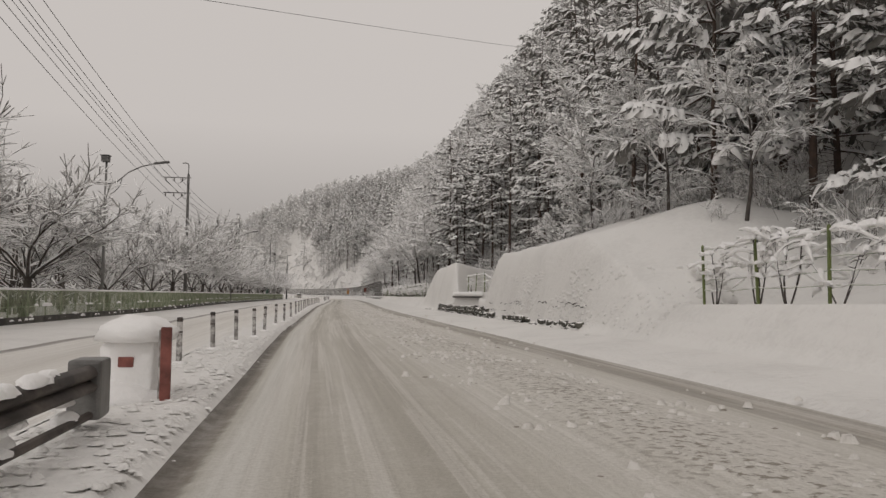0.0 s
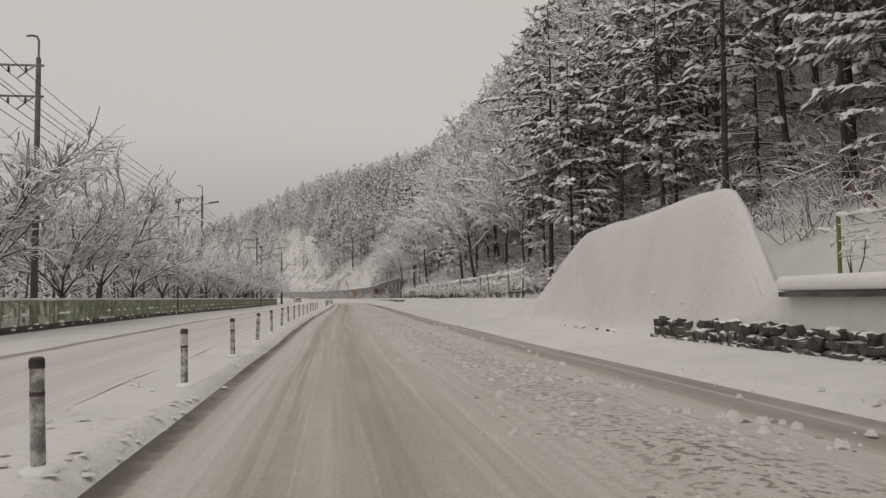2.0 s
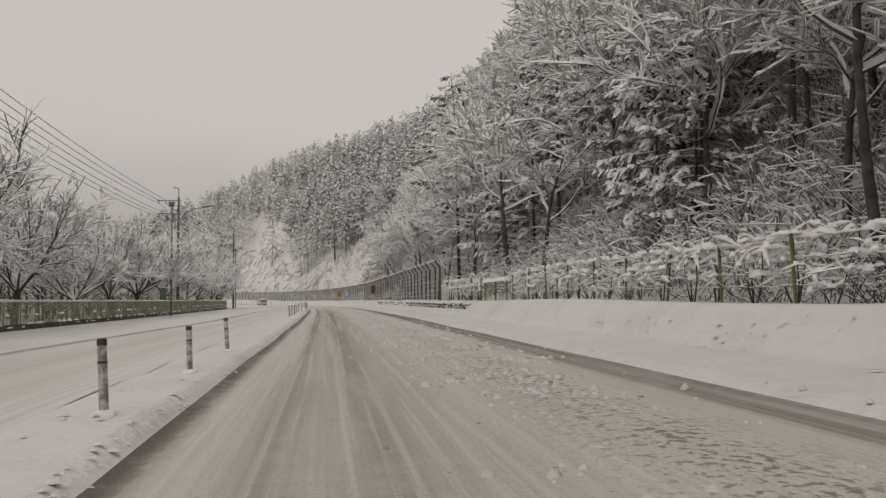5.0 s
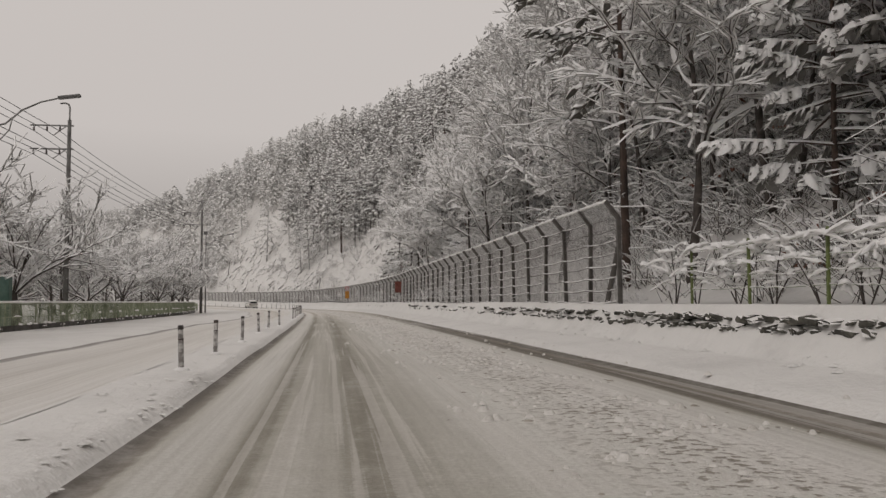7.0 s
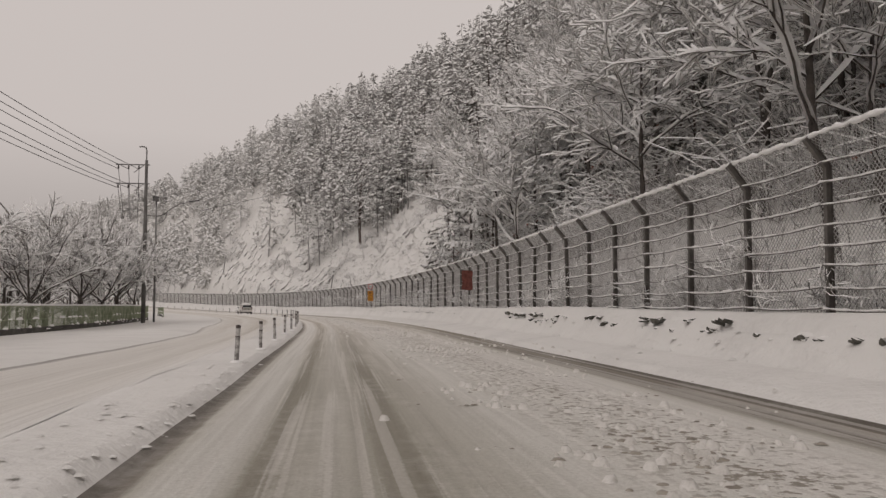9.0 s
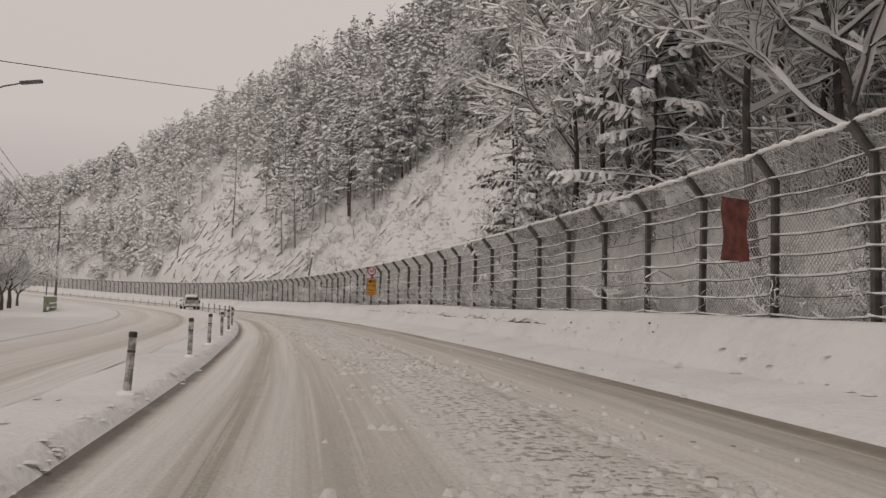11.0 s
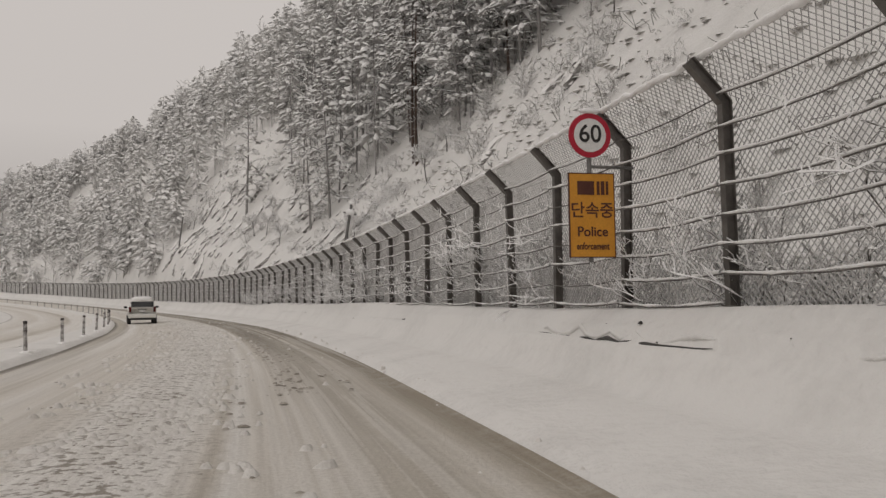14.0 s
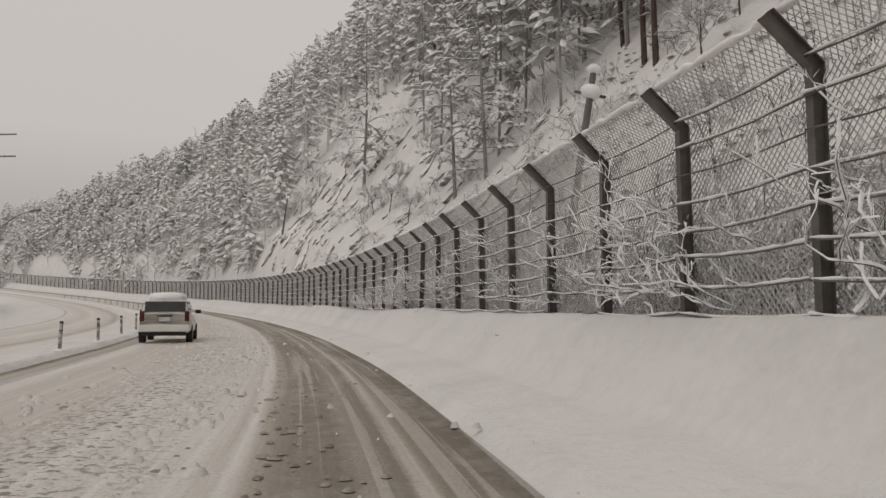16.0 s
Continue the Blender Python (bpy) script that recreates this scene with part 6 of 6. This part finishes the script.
part("board", bm, SIGN_YELLOW, sign, "orange-yellow board with dark lettering")
for w, h, x, z in ((0.61, 0.012, 0, 0.522), (0.61, 0.012, 0, -0.522), (0.012, 1.04, -0.299, 0), (0.012, 1.04, 0.299, 0)):
    bm = bmesh.new()
    box(bm, (w, 0.034, h), pose(x, 0, BOARD_Z + z))
    part("edge_strip", bm, SIGN_BROWN, sign)
for w, x in ((0.22, -0.08), (0.035, 0.085), (0.045, 0.145), (0.03, 0.205)):
    bm = bmesh.new()
    box(bm, (w, 0.008, 0.17), pose(x, -0.017, BOARD_Z + 0.34))
    part("symbol_bar", bm, SIGN_BROWN, sign)
flat_text("lettering", "단속중", 0.21, 0, BOARD_Z + 0.05, SIGN_BROWN, sign, -0.016)
flat_text("lettering", "Police", 0.17, 0, BOARD_Z - 0.21, SIGN_BROWN, sign, -0.016)
flat_text("lettering", "enforcement", 0.12, 0, BOARD_Z - 0.39, SIGN_BROWN, sign, -0.016, 0.70)
bm = bmesh.new()
rod(bm, (0.0, 0.06, 2.9), (0.62, 0.1, 2.9), 0.02, 0.02, 6)
part("bracket", bm, GALVANISED, sign)
bm = bmesh.new()
bmesh.ops.create_icosphere(bm, subdivisions=2, radius=1.0, matrix=pose(0, 0.01, DISC_Z + 0.31) @ Matrix.Diagonal((0.16, 0.05, 0.035, 1)))
part("snow_cap", bm, SNOW_LOAD, sign, "snow on the disc's rim", True)

# ---- red banner tied to the fence ----
bx, by = (float(v) for v in plan(222.7, 9.75))
banner = thing("banner", pose(bx, by, 0, 0, 0, 24), "small dark red cloth banner tied to the fence", "banner")
bm = bmesh.new()
bmesh.ops.create_grid(bm, x_segments=8, y_segments=10, size=0.5, matrix=pose(0, 0, 2.75, 90) @ Matrix.Diagonal((0.75, 1.15, 1, 1)))
for v in bm.verts:
    v.co.y += 0.03 * math.sin(v.co.z * 7 + v.co.x * 3)
part("cloth", bm, RED_WHITE, banner, "", True)
bm = bmesh.new()
rod(bm, (-0.4, 0, 3.32), (0.4, 0, 3.32), 0.012, 0.012, 6)
part("cord", bm, CABLE, banner)


# ---- the white hatchback ahead ----
def hatchback(m):
    car = thing("car", m, "white hatchback seen from behind with snow on its roof", "car")

    def shell(name, sections, mat, label="", smooth=True):
        """Lofted body: (y, half width, low z, high z, roundness) along the car."""
        v, f, n = [], [], 16
        for y, hw, z0, z1, tuck in sections:
            for i in range(n):
                a = 2 * math.pi * i / n
                cx, cz = math.cos(a), math.sin(a)
                ex = math.copysign(abs(cx) ** 0.45, cx)
                ez = math.copysign(abs(cz) ** 0.45, cz)
                w = hw * (1 - tuck * max(0, ez))
                v.append((ex * w, y, (z0 + z1) / 2 + ez * (z1 - z0) / 2))
        for k in range(len(sections) - 1):
            for i in range(n):
                j = (i + 1) % n
                f.append((k * n + i, k * n + j, (k + 1) * n + j, (k + 1) * n + i))
        f.append(tuple(range(n)))
        f.append(tuple(reversed(range((len(sections) - 1) * n, len(sections) * n))))
        return mesh_object(name, v, f, mat, car, label, smooth)

    shell("body", ((0.0, 0.78, 0.42, 0.98, 0.03), (0.06, 0.83, 0.32, 1.02, 0.04), (0.6, 0.855, 0.26, 1.03, 0.05), (2.4, 0.86, 0.24, 1.0, 0.06), (3.3, 0.83, 0.26, 0.93, 0.08), (3.85, 0.76, 0.32, 0.80, 0.1), (3.98, 0.66, 0.40, 0.70, 0.1)), CAR_PAINT)
    shell("cabin", ((0.10, 0.74, 0.95, 1.10, 0.06), (0.34, 0.73, 0.95, 1.44, 0.13), (0.9, 0.74, 0.95, 1.52, 0.15), (1.9, 0.74, 0.95, 1.50, 0.16), (2.75, 0.70, 0.95, 1.05, 0.06)), CAR_PAINT)
    bm = bmesh.new()
    box(bm, (1.30, 0.02, 0.40), pose(0, 0.18, 1.22, -32.5, 0, 0), 0.008)
    part("rear_window", bm, GLASS_DARK, car, "dark rear window")
    for x in (-1, 1):
        bm = bmesh.new()
        box(bm, (0.02, 1.5, 0.30), pose(x * 0.70, 1.25, 1.24, 0, x * -12, 0), 0.008)
        part("side_window", bm, GLASS_DARK, car)
        bm = bmesh.new()
        box(bm, (0.15, 0.12, 0.34), pose(x * 0.715, 0.02, 0.90), 0.03)
        part("tail_lamp", bm, TAIL_RED, car)
        bm = bmesh.new()
        box(bm, (0.20, 0.10, 0.14), pose(x * 0.95, 2.25, 1.04), 0.035)
        part("wing_mirror", bm, RUBBER, car)
        for y in (0.72, 3.2):
            bm = bmesh.new()
            rod(bm, (x * 0.66, y, 0.30), (x * 0.86, y, 0.30), 0.30, 0.30, 20)
            wheel = part("wheel", bm, RUBBER, car, "", True)
            bm = bmesh.new()
            rod(bm, (x * 0.855, y, 0.30), (x * 0.872, y, 0.30), 0.19, 0.17, 14)
            part("rim", bm, GALVANISED, wheel)
    bm = bmesh.new()
    box(bm, (1.62, 0.16, 0.24), pose(0, 0.02, 0.50), 0.05)
    part("bumper", bm, CAR_PAINT, car)
    bm = bmesh.new()
    box(bm, (1.40, 0.10, 0.16), pose(0, 0.06, 0.33), 0.02)
    part("lower_valance", bm, RUBBER, car, "black lower valance in shadow")
    bm = bmesh.new()
    box(bm, (0.36, 0.012, 0.13), pose(0, -0.02, 0.80), 0.004)
    part("number_plate", bm, PLATE, car, "blank pale number plate")
    bm = bmesh.new()
    box(bm, (0.50, 0.02, 0.03), pose(0, -0.015, 0.905), 0.006)
    part("tailgate_handle", bm, RUBBER, car)
    bm = bmesh.new()
    bmesh.ops.create_icosphere(bm, subdivisions=3, radius=1.0)
    for v in bm.verts:
        v.co = Vector(math.copysign(abs(c) ** 0.6, c) for c in v.co) * (1 + 0.06 * noise.noise(v.co * 3))
    bmesh.ops.transform(bm, matrix=pose(0, 1.15, 1.52) @ Matrix.Diagonal((0.62, 0.85, 0.19, 1)), verts=bm.verts)
    part("roof_snow", bm, SNOW_LOAD, car, "slab of snow on the roof", True)
    return car


cs = 304.2
cx, cy = (float(v) for v in plan(cs, 2.25))
hatchback(pose(cx, cy, float(terrain(cs, 2.25)) + 0.015, 0, 0, math.degrees(float(np.interp(cs, S, TURNS)))))


# ---- loose clods of snow: on the lane's ridge, along the median and at the wall's foot ----
def clods(name, amount, spots, label, seed, mat=CLOD, flat=1.0):
    r = random.Random(seed)
    s_ = Soup()
    for _ in range(amount):
        s, o, size = spots(r)
        o = float(lane_place(s, o))
        x, y = (float(v) for v in plan(s, o))
        z = float(terrain(s, o)) + 0.02
        base = len(s_.v)
        a0 = r.uniform(0, 6.28)
        for ring, (k, zz) in enumerate(((1.0, -0.3), (0.5, 0.6))):
            for i in range(6):
                a = a0 + 6.283 * i / 6
                w = size * k * r.uniform(0.7, 1.2)
                s_.v.append(Vector((x + math.cos(a) * w, y + math.sin(a) * w, z + zz * flat * size * r.uniform(0.7, 1.2))))
        for i in range(6):
            j = (i + 1) % 6
            s_.f.append((base + i, base + j, base + 6 + j, base + 6 + i))
        s_.f.append(tuple(base + 6 + i for i in range(6)))
    ob = s_.object(name, mat, None, "", True)
    tagged(ob, label, "snow", "", "stuff")


def ridge_spot(r):
    s = r.uniform(4, 310)
    o = 4.75 - 1.1 * float(step(190, 232, s)) + r.gauss(0, 0.6) + 0.3 * float(wave(s, 0.0, 9, 4))
    while float(wave(s, o, 0.8, 6)) < -0.1:
        s, o = s + r.uniform(-0.6, 0.6), o + r.uniform(-0.2, 0.2)
    return s, o, 0.025 + 0.075 * r.random() ** 1.8


def median_spot(r):
    return r.uniform(3, 330), r.choice((r.uniform(-1.3, -0.1), r.gauss(-0.1, 0.07))), 0.015 + 0.05 * r.random() ** 3


def edge_spot(r):
    return r.uniform(4, 310), r.choice((r.gauss(7.5, 0.12), r.uniform(4.4, 6.8))), 0.015 + 0.05 * r.random() ** 3


def foot_spot(r):
    return r.uniform(20, 240), r.gauss(9.15, 0.25), 0.03 + 0.09 * r.random() ** 2


SLUSH = mixed("brown_slush_crumbs", (0.22, 0.19, 0.155), (0.46, 0.42, 0.36), 3.0, 0.6, 30, 0.3, 0.01)
clods("snow_clods", 9000, ridge_spot, "churned clods of snow along the lane's middle ridge", 1)
def slush_shade_spot(r):
    s, o, size = ridge_spot(r)
    return s, o, 0.014 + 0.8 * size * r.random()


def bend_spot(r):
    s = r.uniform(212, 315)
    o = 3.5 + r.gauss(0, 0.45) + 0.3 * float(wave(s, 0.0, 9, 4))
    while float(wave(s, o, 0.7, 6)) < 0.0:
        s, o = s + r.uniform(-0.6, 0.6), o + r.uniform(-0.2, 0.2)
    return s, o, 0.03 + 0.09 * r.random() ** 1.7


clods("bend_clods", 4200, bend_spot, "thick clods of snow thrown up along the bend", 9, CLOD, 0.75)
# brown crumbs: slush, and shadow between the clods given as dark colour
clods("slush_shade_crumbs", 8000, slush_shade_spot, "brown crumbs among the clods, for slush and the shade between lumps", 6, SLUSH, 0.3)
clods("track_slush", 1300, lambda r: (r.uniform(262, 330), r.choice((r.gauss(5.45, 0.10), r.gauss(5.75, 0.12), r.uniform(5.3, 6.6))), 0.012 + 0.045 * r.random() ** 2.2), "clods of slush in the wet wheel track", 16, SLUSH, 0.4)
clods("median_clods", 5500, median_spot, "small lumps of ploughed snow on the median", 2, SNOW, 0.32)
clods("verge_clods", 600, edge_spot, "loose lumps of snow along the road's edge", 3)
clods("bank_clods", 700, foot_spot, "lumps of fallen snow at the foot of the bank", 4, SNOW, 0.45)


def crumb_spot(r):
    s = 226 + 5.5 * r.randint(0, 6) + r.gauss(0, 1.1)
    return s, 9.52 + 0.10 * float(wave(s, 9.5, 2.2, 2)) + r.gauss(0, 0.035), 0.01 + 0.035 * r.random() ** 2


def bank_crack(name, s0, s1, keep, seed, label):
    """A crack along the bank's edge: an overhanging lip of snow above a dark broken gap."""
    r = random.Random(seed)
    gap, lip = Soup(), Soup()
    s = s0
    while s < s1:
        run = r.uniform(0.8, 3.5)
        n = max(3, int(run / 0.3))
        here = r.random() < keep
        low, high = [], []
        for k in range(n + 1):
            u = s + run * k / n
            o = 9.47 + 0.10 * float(wave(u, 9.5, 2.2, 2)) + 0.05 * float(wave(u, 9.5, 0.7, 7)) + r.uniform(-0.02, 0.02)
            x, y = (float(v) for v in plan(u, o))
            z = float(terrain(u, o))
            low.append(Vector((x, y, z + 0.0 + 0.02 * r.uniform(-1, 1))))
            x, y = (float(v) for v in plan(u, o + 0.05))
            high.append(Vector((x, y, float(terrain(u, o + 0.05)) + 0.012 * r.uniform(-1, 1))))
        if here:
            gap.tube(low, [0.002] + [0.004 + (0.032 if keep > 0.5 else 0.016) * r.random() ** 1.7 for _ in low[2:]] + [0.002], 4)
        if keep > 0.5:
            lip.tube(high, [0.01] + [0.034 * r.uniform(0.8, 1.25) for _ in high[2:]] + [0.01], 6)
        s += run * (1.0 if here else 1.6)
    root = thing(name, Matrix(), label, "snow bank")
    tagged(gap.object("gap", STONE, root, "dark earth in the crack"), kind="stuff")
    if keep > 0.5:
        lip.object("lip", SNOW, root, "overhanging lip of snow", True)


bank_crack("bank_fissure", 263, 302, 0.22, 5, "thin broken fissure along the snow bank")
bank_crack("snow_cornice", 232, 262, 0.8, 3, "cracked snow cornice along the bank's edge with dark earth below")
def face_point(s, z, proud=0.0):
    """The point of the bank's steep face at a height over the road."""
    lo, hi = 9.0, 11.4
    for _ in range(16):
        mid = (lo + hi) / 2
        lo, hi = (mid, hi) if float(terrain(s, mid)) < z else (lo, mid)
    x, y = (float(v) for v in plan(s, lo - proud))
    return Vector((x, y, z))


crust = Soup()
r = random.Random(8)
for _ in range(1500):
    s = min(42.0, max(19.5, r.gauss(29, 6)))
    z = 0.35 + 1.9 * r.random() ** 1.2
    if float(wave(s, z * 2.5, 1.3, 3)) < -0.15:
        continue
    k = 0.05 + 0.12 * r.random() ** 2
    at = face_point(s, z, -0.35 * k)
    base = len(crust.v)
    for ring, turn in ((1.0, -0.25), (0.72, 0.32), (0.3, 0.52)):
        for i in range(6):
            a = 1.047 * (i + 0.5 * r.random())
            w = k * ring * r.uniform(0.75, 1.2)
            crust.v.append(at + Vector((-k * turn * r.uniform(0.8, 1.2), math.cos(a) * w * 1.25, math.sin(a) * w * 0.8)))
    for row in (0, 6):
        for i in range(6):
            j = (i + 1) % 6
            crust.f.append((base + row + i, base + row + 6 + i, base + row + 6 + j, base + row + j))
    crust.f.append(tuple(base + 17 - i for i in range(6)))
tagged(crust.object("bank_face_lumps", SNOW, None, "", True), "lumpy crust of snow on the bank's face", "snow", "", "stuff")
cracks = Soup()
r = random.Random(52)
for level, s0, s1, keep in ((0.62, 27, 40, 0.5), (0.95, 25, 41, 0.7), (1.12, 26, 36, 0.45), (1.55, 25, 31, 0.25)):
    u = s0
    while u < s1:
        n = r.randint(4, 14)
        z = level + r.uniform(-0.06, 0.06)
        if r.random() < keep:
            pts = [face_point(u + 0.11 * k, z + 0.03 * math.sin(k * 0.9 + u) + r.uniform(-0.012, 0.012), 0.006) for k in range(n)]
            cracks.tube(pts, [0.003] + [0.005 + 0.024 * r.random() ** 2.5 for _ in pts[2:]] + [0.003], 5)
        u += 0.11 * n + r.uniform(0.05, 0.5)
tagged(cracks.object("bank_cracks", STONE, None), "dark broken cracks running along the snow bank's face", "crack", "", "stuff")
clods("slope_tussocks", 1500, lambda r: (r.uniform(252, 312), r.uniform(11.4, 25), 0.10 + 0.26 * r.random() ** 1.5), "snowed-over tussocks on the cut slope", 12, SNOW, 0.38)
clods("median_heaps", 1100, lambda r: (r.uniform(2.5, 22), -0.1 - 1.4 * r.random() ** 1.3, 0.015 + 0.06 * r.random() ** 2), "rough ploughed snow beside the guard rail", 13, SNOW, 0.45)
clods("soil_crumbs", 26, crumb_spot, "dark crumbs of soil along a crack in the snow bank", 5, STONE)
tw = random.Random(31)
for _ in range(12):
    s = tw.uniform(228, 292)
    x, y = (float(v) for v in plan(s, 9.5 + tw.uniform(-0.25, 0.2)))
    z = height(x, y)
    bits = Soup()
    pts, _d = wander(Vector((x, y, z - 0.04)), Vector((tw.uniform(-1, 1), tw.uniform(-1, 1), tw.uniform(0.1, 0.8))).normalized(), tw.uniform(0.07, 0.2), 3, 0, tw, 0.3)
    bits.tube(pts, [0.012, 0.010, 0.007, 0.003], 4)
    bits.tube([pts[1], pts[1] + Vector((tw.uniform(-0.05, 0.05), tw.uniform(-0.05, 0.05), 0.04))], [0.006, 0.003], 3)
    tagged(bits.object("fallen_twig", BARK, None), "dark broken twig sticking out of the snow bank", "twig", "twigs on the bank")
